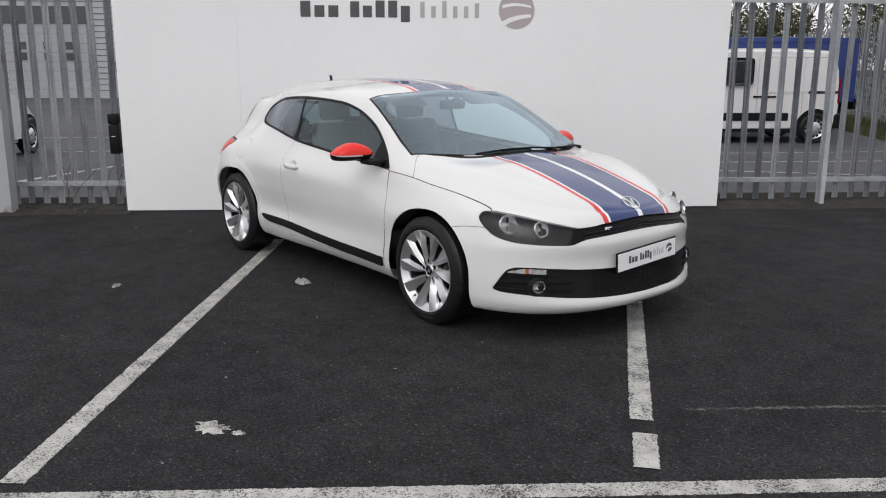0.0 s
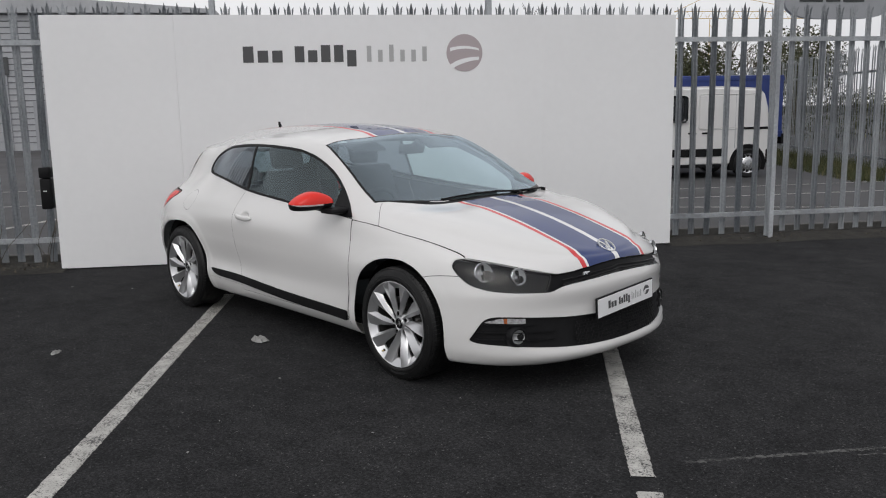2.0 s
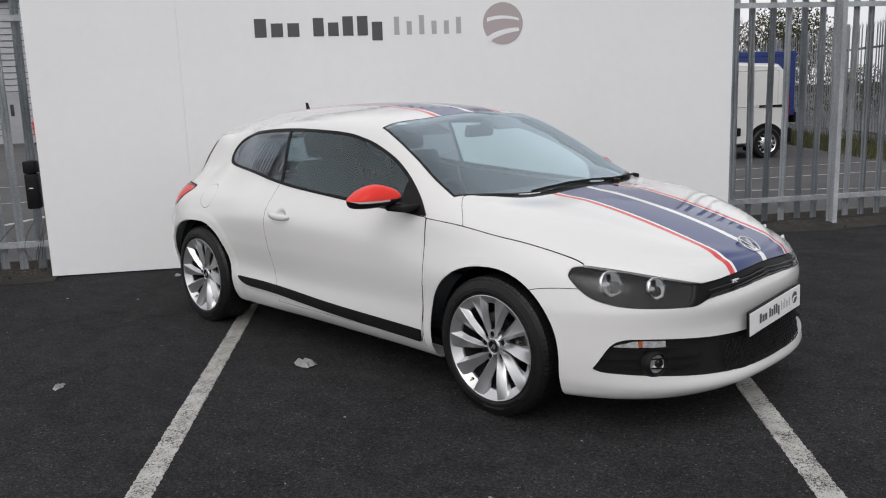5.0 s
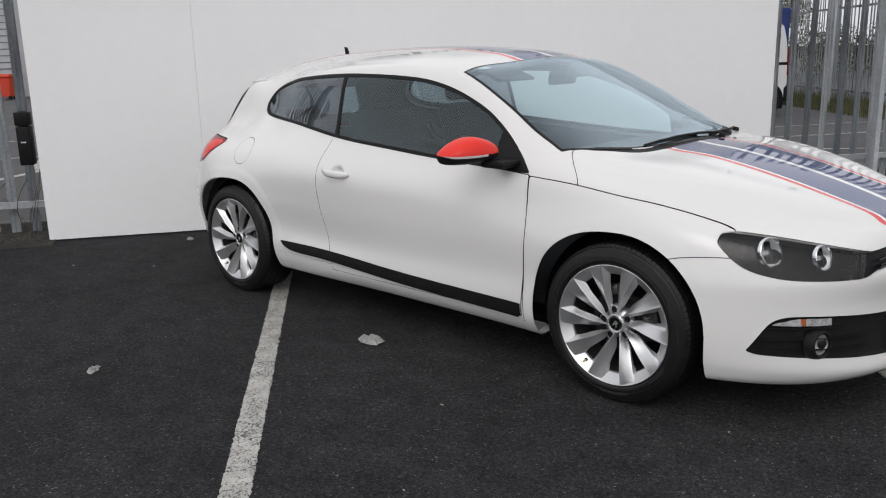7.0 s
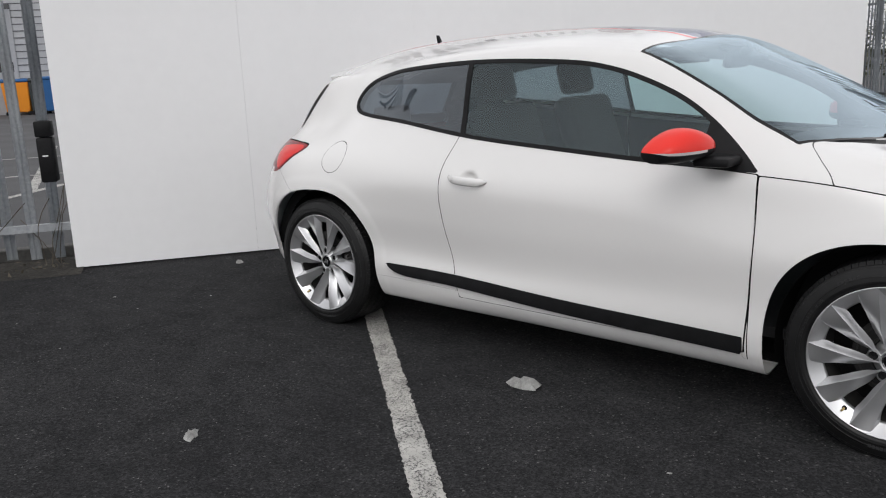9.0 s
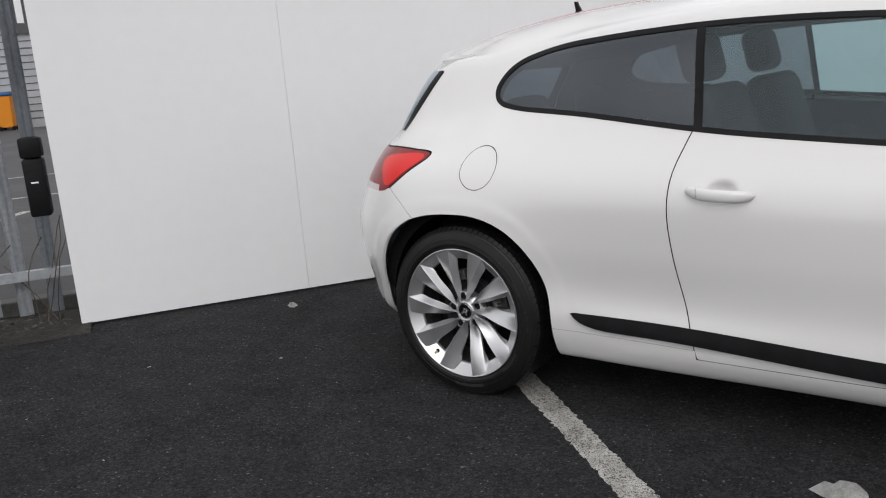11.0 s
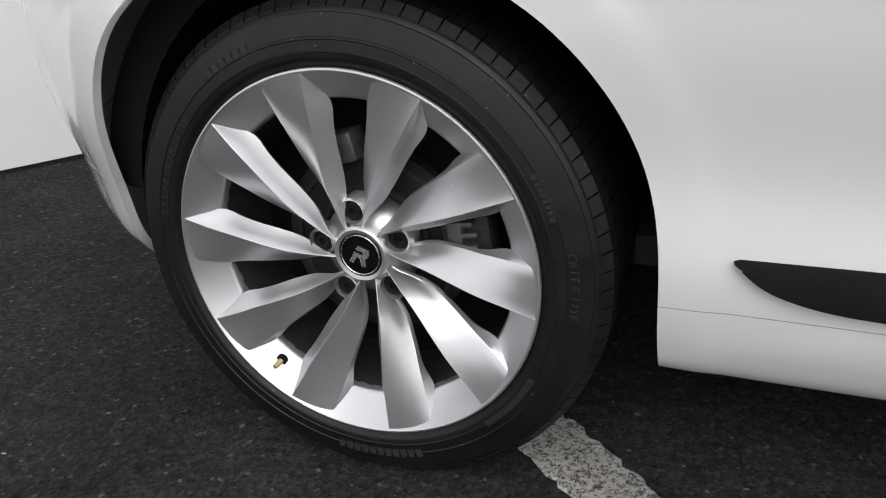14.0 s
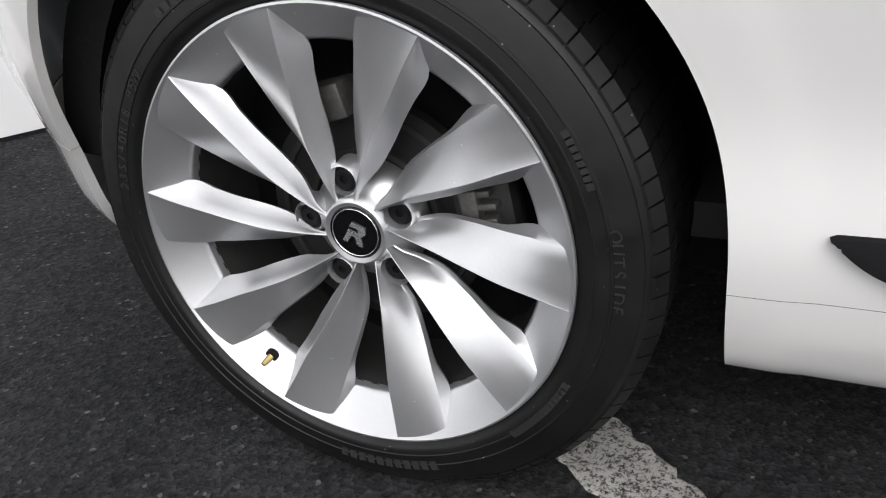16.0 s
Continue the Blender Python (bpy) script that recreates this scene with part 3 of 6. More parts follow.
# ---- cutting the surface into panels along outlines ----
def outline(points, smooth=True, steps=8):
    """A closed outline, rounded through its points; a point with a third value stays a corner."""
    p = [np.array(q[:2], float) for q in points]
    n, res = len(p), []
    hard = [len(q) > 2 or not smooth for q in points]
    for i in range(n):
        a, b, c, d = p[i - 1], p[i], p[(i + 1) % n], p[(i + 2) % n]
        m1 = (c - b) if hard[i] else (c - a) / 2
        m2 = (c - b) if hard[(i + 1) % n] else (d - b) / 2
        lim = np.linalg.norm(c - b)
        m1, m2 = (m * min(1, lim * 1.3 / max(np.linalg.norm(m), 1e-9)) for m in (m1, m2))
        for k in range(steps):
            t = k / steps
            res.append((2 * t**3 - 3 * t**2 + 1) * b + (t**3 - 2 * t**2 + t) * m1 + (3 * t**2 - 2 * t**3) * c + (t**3 - t**2) * m2)
    return np.array(res)


def inside(poly, q):
    """Signed distance of points q to a closed outline, negative inside."""
    a, b = poly, np.roll(poly, -1, 0)
    best, wind = np.full(len(q), 1e9), np.zeros(len(q), bool)
    for (ax, ay), (bx, by) in zip(a, b):
        dx, dy = bx - ax, by - ay
        t = (((q[:, 0] - ax) * dx + (q[:, 1] - ay) * dy) / max(dx * dx + dy * dy, 1e-12)).clip(0, 1)
        best = np.minimum(best, np.hypot(q[:, 0] - ax - t * dx, q[:, 1] - ay - t * dy))
        up = (ay > q[:, 1]) != (by > q[:, 1])
        if abs(dy) > 1e-12:
            wind ^= up & (q[:, 0] < ax + (q[:, 1] - ay) / dy * dx)
    return np.where(wind, -best, best)


class Shell:
    def __init__(self, grid):
        nu, nv, _ = grid.shape
        du, dv = np.gradient(grid, axis=0), np.gradient(grid, axis=1)
        nrm = np.cross(dv, du)
        ln = np.linalg.norm(nrm, axis=-1, keepdims=True)
        nrm = np.where(ln > 1e-9, nrm / np.maximum(ln, 1e-9), [0, 0, 1])
        for col, far in ((0, 2), (1, 2), (nu - 1, nu - 3), (nu - 2, nu - 3)):
            nrm[col] = nrm[far]
        nrm[[0, nu - 1], :, 1] = 0
        nrm[:, -1, 1] = 0
        nrm /= np.maximum(np.linalg.norm(nrm, axis=-1, keepdims=True), 1e-9)
        ids = np.arange(nu * nv).reshape(nu, nv)
        q = [ids[:-1, :-1], ids[1:, :-1], ids[1:, 1:], ids[:-1, 1:]]
        self.v, self.n = grid.reshape(-1, 3), nrm.reshape(-1, 3)
        self.t = np.concatenate([np.stack([q[0], q[2], q[1]], -1).reshape(-1, 3), np.stack([q[0], q[3], q[2]], -1).reshape(-1, 3)])
        self.lab = np.array(["body"] * len(self.t), dtype="U16")
        a, b, c = (self.v[self.t[:, k]] for k in range(3))
        keep = np.linalg.norm(np.cross(b - a, c - a), axis=1) > 1e-10
        self.t, self.lab = self.t[keep], self.lab[keep]

    def cut(self, dist, label, only=("body",), where=None, level=0.0):
        """Splits the triangles along dist = level and gives those below it the label."""
        d = dist(self.v) - level
        d[np.abs(d) < 1e-7] = 1e-7
        mid = self.v[self.t].mean(1)
        ok = np.isin(self.lab, only)
        if where is not None:
            ok &= where(mid)
        s = d[self.t] < 0
        k = s.sum(1)
        full = ok & (k == 3)
        cross = ok & (k > 0) & (k < 3)
        self.lab[full] = label
        tri, sg, old = self.t[cross], s[cross], self.lab[cross]
        if not len(tri):
            return
        lone_in = sg.sum(1) == 1
        lone = np.where(lone_in, sg.argmax(1), (~sg).argmax(1))
        r = np.arange(len(tri))
        a, b, c = tri[r, lone], tri[r, (lone + 1) % 3], tri[r, (lone + 2) % 3]
        edges = np.sort(np.concatenate([np.stack([a, b], 1), np.stack([a, c], 1)]), 1)
        uniq, inv = np.unique(edges, axis=0, return_inverse=True)
        inv = inv.ravel()
        w = (d[uniq[:, 0]] / (d[uniq[:, 0]] - d[uniq[:, 1]]))[:, None]
        base = len(self.v)
        nn = self.n[uniq[:, 0]] * (1 - w) + self.n[uniq[:, 1]] * w
        self.n = np.concatenate([self.n, nn / np.maximum(np.linalg.norm(nn, axis=1, keepdims=True), 1e-9)])
        self.v = np.concatenate([self.v, self.v[uniq[:, 0]] * (1 - w) + self.v[uniq[:, 1]] * w])
        pb, pc = base + inv[: len(tri)], base + inv[len(tri):]
        one = np.stack([a, pb, pc], 1)
        two = np.concatenate([np.stack([pb, b, c], 1), np.stack([pb, c, pc], 1)])
        self.t = np.concatenate([self.t[~cross], one, two])
        la = np.where(lone_in, label, old)
        lb = np.where(lone_in, old, label)
        self.lab = np.concatenate([self.lab[~cross], la, lb, lb])

    def seam(self, dist, label, only=("body",), where=None, wide=0.0020):
        """A panel with a dark gap round it."""
        self.cut(dist, "gap", only, where, wide)
        self.cut(dist, label, ("gap",), where, -wide)

    def emit(self, labels, name, material, parent, side=0, lift=0.0, skirt=0.0, label="", flat=False):
        """A mesh object of the triangles with these labels. side: -1 the right half, 1 the left, 0 both."""
        sel = self.t[np.isin(self.lab, labels)]
        if not len(sel):
            return None
        use, idx = np.unique(sel, return_inverse=True)
        t = idx.reshape(-1, 3)
        v, n = self.v[use] + self.n[use] * lift, self.n[use]
        if skirt:
            e = np.concatenate([t[:, [0, 1]], t[:, [1, 2]], t[:, [2, 0]]])
            key = np.sort(e, 1)
            _, first, count = np.unique(key, axis=0, return_index=True, return_counts=True)
            e = e[first[count == 1]]
            e = e[~((v[e[:, 0], 1] < 1e-4) & (v[e[:, 1], 1] < 1e-4))]
            k = len(v)
            ring, ri = np.unique(e, return_inverse=True)
            ri = ri.reshape(-1, 2)
            top, low = k + ri, k + len(ring) + ri
            v = np.concatenate([v, v[ring], v[ring] - n[ring] * skirt])
            out = n[ring] * 0.5
            n = np.concatenate([n, out, out])
            t = np.concatenate([t, np.stack([top[:, 1], top[:, 0], low[:, 0]], 1), np.stack([top[:, 1], low[:, 0], low[:, 1]], 1)])
        me = bpy.data.meshes.new(name)
        vs, ns, ts = [], [], []
        for s in ((-1, 1) if side == 0 else (side,)):
            ts.append((t if s > 0 else t[:, ::-1]) + sum(len(x) for x in vs))
            vs.append(v * [1, s, 1]), ns.append(n * [1, s, 1])
        v, n, t = np.concatenate(vs), np.concatenate(ns), np.concatenate(ts)
        me.from_pydata(v.tolist(), [], t.tolist())
        me.shade_smooth()
        me.normals_split_custom_set_from_vertices((n / np.maximum(np.linalg.norm(n, axis=1, keepdims=True), 1e-9)).tolist())
        me.materials.append(material)
        ob = new(name, me)
        ob.parent = parent
        if label:
            ob["label"] = label
        return ob


SIDE = lambda poly: (lambda v: inside(poly, v[:, [0, 2]]))
TOP = lambda poly: (lambda v: inside(poly, v[:, [0, 1]]))
FRONT = lambda poly: (lambda v: inside(poly, v[:, [1, 2]]))

# ---- the hatchback ----
AXLE, HUB_Z = 1.289, 0.318


def shut_line(v):
    """Height over the bonnet's lower edge."""
    side = hermite([(.80, .868), (1.068, .845), (1.264, .817), (1.418, .796), (1.59, .759), (1.671, .736), (1.72, .7165)], v[:, 0])
    front = hermite([(-.1, .674), (0, .674), (.15, .668), (.29, .656), (.46, .646), (.535, .664), (.614, .687), (.67, .704), (.731, .7195)], v[:, 1])
    return v[:, 2] - np.where(v[:, 0] < 1.70, side, front)


def arch(v, cx):
    """Distance outside the edge of a wheel arch."""
    dx, dz = np.abs(v[:, 0] - cx), np.maximum(v[:, 2] - HUB_Z, 0) / (.366 if cx > 0 else .371)
    behind = v[:, 0] < cx
    k = np.where(behind, 2.45 if cx > 0 else 2.7, 2.0 if cx > 0 else 2.2)
    dx = dx / np.where(behind, .390 if cx > 0 else .372, .368 if cx > 0 else .367)
    return ((dx**k + dz**k) ** (1 / k) - 1) * .37


def cut_body(sh):
    high = lambda m: m[:, 1] > .45
    for cx in (AXLE, -AXLE):
        sh.cut(lambda v, cx=cx: arch(v, cx), "hole", where=high)
    # side windows
    dlo = outline([(.850, .872, 1), (.78, .940), (.64, 1.054), (.475, 1.147), (.23, 1.232), (0, 1.265), (-.45, 1.278), (-.905, 1.257),
                   (-1.105, 1.227), (-1.21, 1.184), (-1.262, 1.110), (-1.230, 1.053), (-1.12, 1.027), (-.835, 1.003), (-.415, .952), (0, .918), (.45, .888)])
    upper = lambda m: (m[:, 1] > .5) & (m[:, 2] > .8)
    sh.cut(SIDE(dlo), "wtrim", where=upper)
    sh.cut(SIDE(dlo), "sideglass", ("wtrim",), level=-.016)
    post = np.array([(-.455, .90), (-.43, .90), (-.462, 1.33), (-.487, 1.33)])
    sh.cut(SIDE(post), "wtrim", ("sideglass",))
    sh.cut(SIDE(np.array([(.63, .85), (1, .85), (1, 1.3), (.66, 1.3), (.645, 1.03)])), "sail", ("sideglass", "wtrim"))
    sh.cut(lambda v: v[:, 0] + .46, "quarterglass", ("sideglass",))
    # windscreen
    scr = outline([(1.165, -.2), (1.165, 0), (1.15, .2), (1.093, .48), (1.03, .62), (.94, .732, 1), (.64, .682), (.31, .622, 1), (.345, .45), (.375, .25), (.39, 0), (.39, -.2)])
    up = lambda m: m[:, 2] > .86
    sh.cut(TOP(scr), "frit", where=up)
    sh.cut(TOP(scr), "screen", ("frit",), level=-.011)
    # rear glass
    sh.cut(SIDE(np.array([(-1.527, 1.186), (-1.695, .964), (-2.4, .964), (-2.4, 1.186)])), "rearglass")
    sh.cut(SIDE(np.array([(-1.50, 1.19), (-1.68, .95), (-1.737, .95), (-1.567, 1.19)])), "rearstrip", ("rearglass",))
    # lamps, grille, intake
    nose = lambda m: m[:, 0] > 1.5
    sh.cut(FRONT(outline([(.806, .645), (.802, .685), (.778, .713), (.754, .721), (.731, .7195), (.670, .704), (.614, .687), (.535, .664), (.472, .646, 1), (.506, .592), (.530, .557, 1), (.634, .560), (.727, .567), (.774, .583), (.797, .606)])), "headlight", where=lambda m: m[:, 0] > 1.6)
    sh.cut(FRONT(outline([(.480, .648, 1), (.46, .645), (.29, .656), (.1, .670), (-.1, .674, 1), (-.1, .607, 1), (0, .607), (.16, .604), (.30, .595), (.42, .584), (.49, .560), (.535, .556, 1), (.515, .590)])), "grille", where=nose)
    sh.cut(FRONT(outline([(.814, .312), (.776, .408), (.745, .434), (.698, .438), (.608, .434), (.415, .420), (.2, .410), (-.1, .405, 1), (-.1, .250, 1), (.085, .251), (.36, .261), (.529, .271), (.685, .282), (.79, .290), (.810, .299)])), "intake", where=nose)
    # bonnet
    rear_edge = lambda v: hermite([(-.1, 1.19), (0, 1.19), (.3, 1.175), (.5, 1.125), (.62, 1.045), (.70, .975), (.75, 1.01), (.807, 1.068), (.9, 1.12)], v[:, 1]) - v[:, 0]
    sh.seam(lambda v: np.maximum(-shut_line(v), rear_edge(v)), "bonnet", where=lambda m: m[:, 0] > .8)
    sh.cut(lambda v: -(v[:, 0] - hermite([(-.1, 1.15), (.2, 1.14), (.48, 1.085), (.60, 1.0), (.9, 1.0)], v[:, 1])), "cowl",
           where=lambda m: (m[:, 0] > .9) & (m[:, 0] < 1.2) & (m[:, 1] < .66) & (m[:, 2] > .85))
    # decal stripes on the bonnet and the roof
    for src, tag, where in (("bonnet", "b", None), ("body", "r", lambda m: (m[:, 2] > 1.22) & (m[:, 0] < .5))):
        for w, name in ((.284, "red"), (.254, "white"), (.238, "blue"), (.019, "white")):
            labels = (src,) if name == "red" else (tag + "red", tag + "white", tag + "blue")
            sh.cut(lambda v, w=w: v[:, 1] - w, tag + name, labels, where)
    # tail lamp, fuel flap, door
    sh.seam(SIDE(outline([(-1.440, .892), (-1.55, .906), (-1.66, .910), (-1.76, .906), (-2.3, .90, 1), (-2.3, .757, 1), (-1.70, .754), (-1.64, .756), (-1.598, .771), (-1.512, .833)])), "taillamp", where=lambda m: m[:, 1] > .3, wide=.003)
    sh.cut(SIDE(outline([(-1.462, .884), (-1.56, .892), (-1.69, .872), (-1.66, .815), (-1.612, .780), (-1.53, .832)])), "lampbright", ("taillamp",))
    sh.cut(SIDE(np.array([(-1.665, .778), (-2.4, .79), (-2.4, .70), (-1.665, .70)])), "lampclear", ("taillamp",))
    sh.seam(SIDE(np.array([(-1.690, .964), (-1.765, .905), (-2.4, .89), (-2.4, .966)])), "hatch", wide=.0016)
    sh.seam(lambda v: np.hypot(v[:, 0] + 1.205, v[:, 2] - .847) - .072, "flap", where=high, wide=.0014)
    door = outline([(.846, .868, 1), (.853, .62), (.842, .38), (.835, .262, 1), (-.425, .262, 1), (-.444, .36), (-.481, .53), (-.505, .70), (-.501, .83), (-.476, .92), (-.452, .98, 1)])
    sh.seam(SIDE(door), "door", where=high)
    # fender and bumpers
    sh.seam(lambda v: np.maximum(shut_line(v), .849 - v[:, 0]), "fender", where=lambda m: (m[:, 0] > .84) & (m[:, 1] > .02))
    sh.cut(lambda v: np.abs(v[:, 0] - hermite([(.2, .836), (.262, .838), (.38, .845), (.62, .855), (.868, .849), (.9, .848)], v[:, 2])) - .0024, "gap", ("door", "fender", "body", "gap"),
           where=lambda m: (m[:, 1] > .45) & (m[:, 2] > .262) & (m[:, 2] < .862))
    fb = outline([(1.46, .600, 1), (1.56, .625), (1.72, .636), (2.4, .64, 1), (2.4, .0, 1), (1.46, .0, 1)])
    sh.seam(SIDE(fb), "fbumper", ("fender", "body"), wide=.0016)
    rb = outline([(-1.590, .772, 1), (-1.515, .712), (-1.45, .652, 1), (-1.45, .0, 1), (-2.4, .0, 1), (-2.4, .748, 1)])
    sh.seam(SIDE(rb), "rbumper", wide=.0009)
    sh.seam(SIDE(np.array([(-1.5, .378), (-2.4, .43), (-2.4, 0), (-1.5, 0)])), "valance", ("rbumper",), wide=.0007)
    sh.seam(SIDE(np.array([(.832, .262), (-.428, .262), (-.428, .293), (-.98, .305), (-.98, .0), (.9, .0), (.9, .235), (.832, .24)])), "sill", wide=.0006)
    trim = outline([(-.852, .369, 1), (-.43, .362), (.19, .334), (.832, .318, 1), (.832, .262, 1), (.19, .281), (-.43, .314), (-.72, .322), (-.805, .338)])
    sh.cut(SIDE(trim), "trim", ("door", "body", "gap", "sill"), where=high)


def smooth_step(a, b, x):
    t = np.clip((x - a) / (b - a), 0, 1)
    return t * t * (3 - 2 * t)


def press(grid):
    """The arch flares, the finger bowl behind the door handle, the bonnet's crease and the windscreen's bow."""
    v = grid.reshape(-1, 3)
    flank = v[:, 1] > .55
    for cx in (AXLE, -AXLE):
        v[:, 1] += np.where(flank, (.0012 if cx > 0 else .0032) * (1 - smooth_step(.040, .075, arch(v, cx))), 0)
    r = np.hypot((v[:, 0] + .345) / .055, (v[:, 2] - .792) / .032)
    v[:, 1] -= np.where((r < 1) & (v[:, 1] > .7), .024 * (1 - r.clip(0, 1) ** 2) ** 1.5, 0)
    d = np.abs(v[:, 1] - hermite([(1.0, .765), (1.137, .731), (1.302, .700), (1.479, .670), (1.583, .641), (1.70, .607)], v[:, 0])) / .06
    v[:, 2] += np.where((v[:, 2] > .72) & (v[:, 0] > 1.0), .0055 * (1 - d).clip(0) * np.clip((v[:, 0] - 1.06) / .12, 0, 1) * np.clip((1.72 - v[:, 0]) / .2, 0, 1), 0)
    q = v[:, 1] / hermite([(.3, .63), (.94, .74), (1.2, .50)], v[:, 0])
    v[:, 2] += np.where((v[:, 2] > .9) & (q < 1), .020 * (1 - q ** 4).clip(0) * smooth_step(.34, .48, v[:, 0]) * (1 - smooth_step(1.0, 1.14, v[:, 0])), 0)
    return v.reshape(grid.shape)


CAR = thing("hatchback_car", "white three-door hatchback with blue racing stripes and red mirrors", "car")
shell = Shell(press(body_grid(NU, NV)))
cut_body(shell)
for s in (-1, 1):
    shell.emit(("door",), "door", M_PAINT, CAR, s, skirt=.012)
    shell.emit(("fender",), "front_fender", M_PAINT, CAR, s, skirt=.006)
    shell.emit(("flap",), "fuel_flap", M_PAINT, CAR, s, skirt=.006)
    shell.emit(("sill",), "sill", M_PAINT, CAR, s, skirt=.006)
    shell.emit(("trim",), "sill_trim", M_BLACKP, CAR, s, lift=.014, skirt=.016, label="black plastic side strip")
    lamp = shell.emit(("taillamp",), "tail_lamp", M_LAMPDARK, CAR, s, lift=.002, skirt=.01, label="dark red tail lamp")
    shell.emit(("lampbright",), "lamp_lens", M_LAMPRED, lamp, s, lift=.002, skirt=.002, label="bright red lens")
    shell.emit(("lampclear",), "reverse_lens", M_LAMPCLEAR, lamp, s, lift=.002, skirt=.002, label="clear lens")
    shell.emit(("wtrim", "sail"), "window_surround", M_BLACKP, CAR, s, lift=.001, skirt=.004)
    shell.emit(("sideglass",), "door_window", M_SIDEGLASS, CAR, s, lift=-.003)
    shell.emit(("quarterglass",), "quarter_window", M_DARKGLASS, CAR, s, lift=-.003)
shell.emit(("body",), "body_shell", M_PAINT, CAR, skirt=.02)
shell.emit(("fbumper",), "front_bumper", M_PAINT, CAR, skirt=.02)
shell.emit(("rbumper",), "rear_bumper", M_PAINT, CAR, skirt=.012)
shell.emit(("valance",), "rear_valance", M_PAINT, CAR, skirt=.012)
shell.emit(("gap",), "panel_joint", M_GAP, CAR, lift=-.0008)
shell.emit(("screen",), "windscreen", M_SCREEN, CAR)
shell.emit(("frit",), "windscreen_seal", M_GLOSSB, CAR, skirt=.004)
shell.emit(("rearglass",), "rear_window", M_DARKGLASS, CAR)
for s in (-1, 1):
    shell.emit(("rearstrip",), "rear_glass_strip", M_BLACKP, CAR, s, lift=.002, skirt=.006, label="black strip beside the rear glass")
shell.emit(("cowl",), "cowl_panel", M_BLACKP, CAR, lift=-.004)
BONNET = shell.emit(("bonnet",), "bonnet", M_PAINT, CAR, skirt=.012)
for tag, parent in (("b", BONNET), ("r", CAR)):
    where = "bonnet" if tag == "b" else "roof"
    shell.emit((tag + "blue",), where + "_blue_stripe", M_BLUE, parent, skirt=.008 if tag == "b" else 0, label="dark blue racing stripe")
    for s in (-1, 1):
        shell.emit((tag + "red",), where + "_red_stripe", M_RED, parent, s, skirt=.008 if tag == "b" else 0, label="thin red stripe")
    shell.emit((tag + "white",), where + "_white_stripe", M_WDEC, parent, skirt=.008 if tag == "b" else 0, label="thin white stripe")
shell.emit(("grille",), "upper_grille", M_HOUSING, CAR, lift=-.022, label="gloss black upper grille")
shell.emit(("intake",), "lower_intake", M_BLACKP, CAR, lift=-.022, label="black lower air intake")
shell.emit(("hatch",), "hatch_panel", M_PAINT, CAR, skirt=.01)
shell.emit(("body", "door"), "interior_lining", M_DASH, CAR, lift=-.045)

# ---- wheels: 10-spoke turbine alloys on low tyres ----
def blade(bm, a0):
    """One twisted turbine spoke: a face between two sharp edges, tilted more towards the hub, with a sloping wall on either side."""
    rows = []
    for k in range(25):
        t = k / 24
        r = .036 + (.2395 - .036) * t
        at = lambda *knots: float(hermite(knots, r))
        ridge = a0 + math.asin(at((.036, .0135), (.065, .0147), (.10, .0150), (.13, .0125), (.17, .0085), (.20, .0068), (.2395, .0035)) / r)
        wide = at((.036, .0040), (.05, .0055), (.065, .0110), (.10, .0250), (.13, .0355), (.17, .0465), (.20, .0537), (.2395, .0620)) / r
        flank = at((.036, .0020), (.05, .0030), (.065, .0070), (.08, .0120), (.10, .0150), (.12, .0158), (.15, .0150), (.17, .0155), (.20, .0175), (.213, .013), (.2395, .0012)) / r
        fall = at((.036, .003), (.05, .006), (.065, .014), (.08, .020), (.10, .0240), (.13, .0255), (.17, .0270), (.20, .028), (.207, .026), (.2395, .0022))
        top = -.0012 - .034 * (1 - t) ** 2.2
        tilt = at((.036, .008), (.05, .014), (.065, .022), (.10, .0300), (.13, .0275), (.17, .0205), (.20, .0145), (.2395, .0040))
        wall = at((.036, .001), (.065, .002), (.10, .003), (.13, .002), (.17, .003), (.20, .0080), (.213, .008), (.2395, .001)) / r
        drop = at((.036, .003), (.065, .004), (.13, .006), (.17, .009), (.20, .015), (.2395, .0015))
        e = .0010 / r
        pts = [(ridge - flank + .006 / r, top - fall - .010), (ridge - flank, top - fall), (ridge - flank * .72, top - fall * .80), (ridge - flank * .40, top - fall * .46),
               (ridge - e, top - .0011), (ridge, top), (ridge + e, top - .0004),
               (ridge + wide * .25, top - tilt * .20), (ridge + wide * .5, top - tilt * .44), (ridge + wide * .75, top - tilt * .71), (ridge + wide - e, top - tilt), (ridge + wide, top - tilt - .0007),
               (ridge + wide + wall * .5, top - tilt - drop * .62), (ridge + wide + wall, top - tilt - drop), (ridge + wide + wall - .006 / r, top - tilt - drop - .010)]
        rows.append([bm.verts.new((r * math.cos(a), -y, r * math.sin(a))) for a, y in pts])
    for p, q in zip(rows, rows[1:]):
        for j in range(len(p) - 1):
            bm.faces.new((p[j], p[j + 1], q[j + 1], q[j]))
    bm.faces.new(rows[-1])


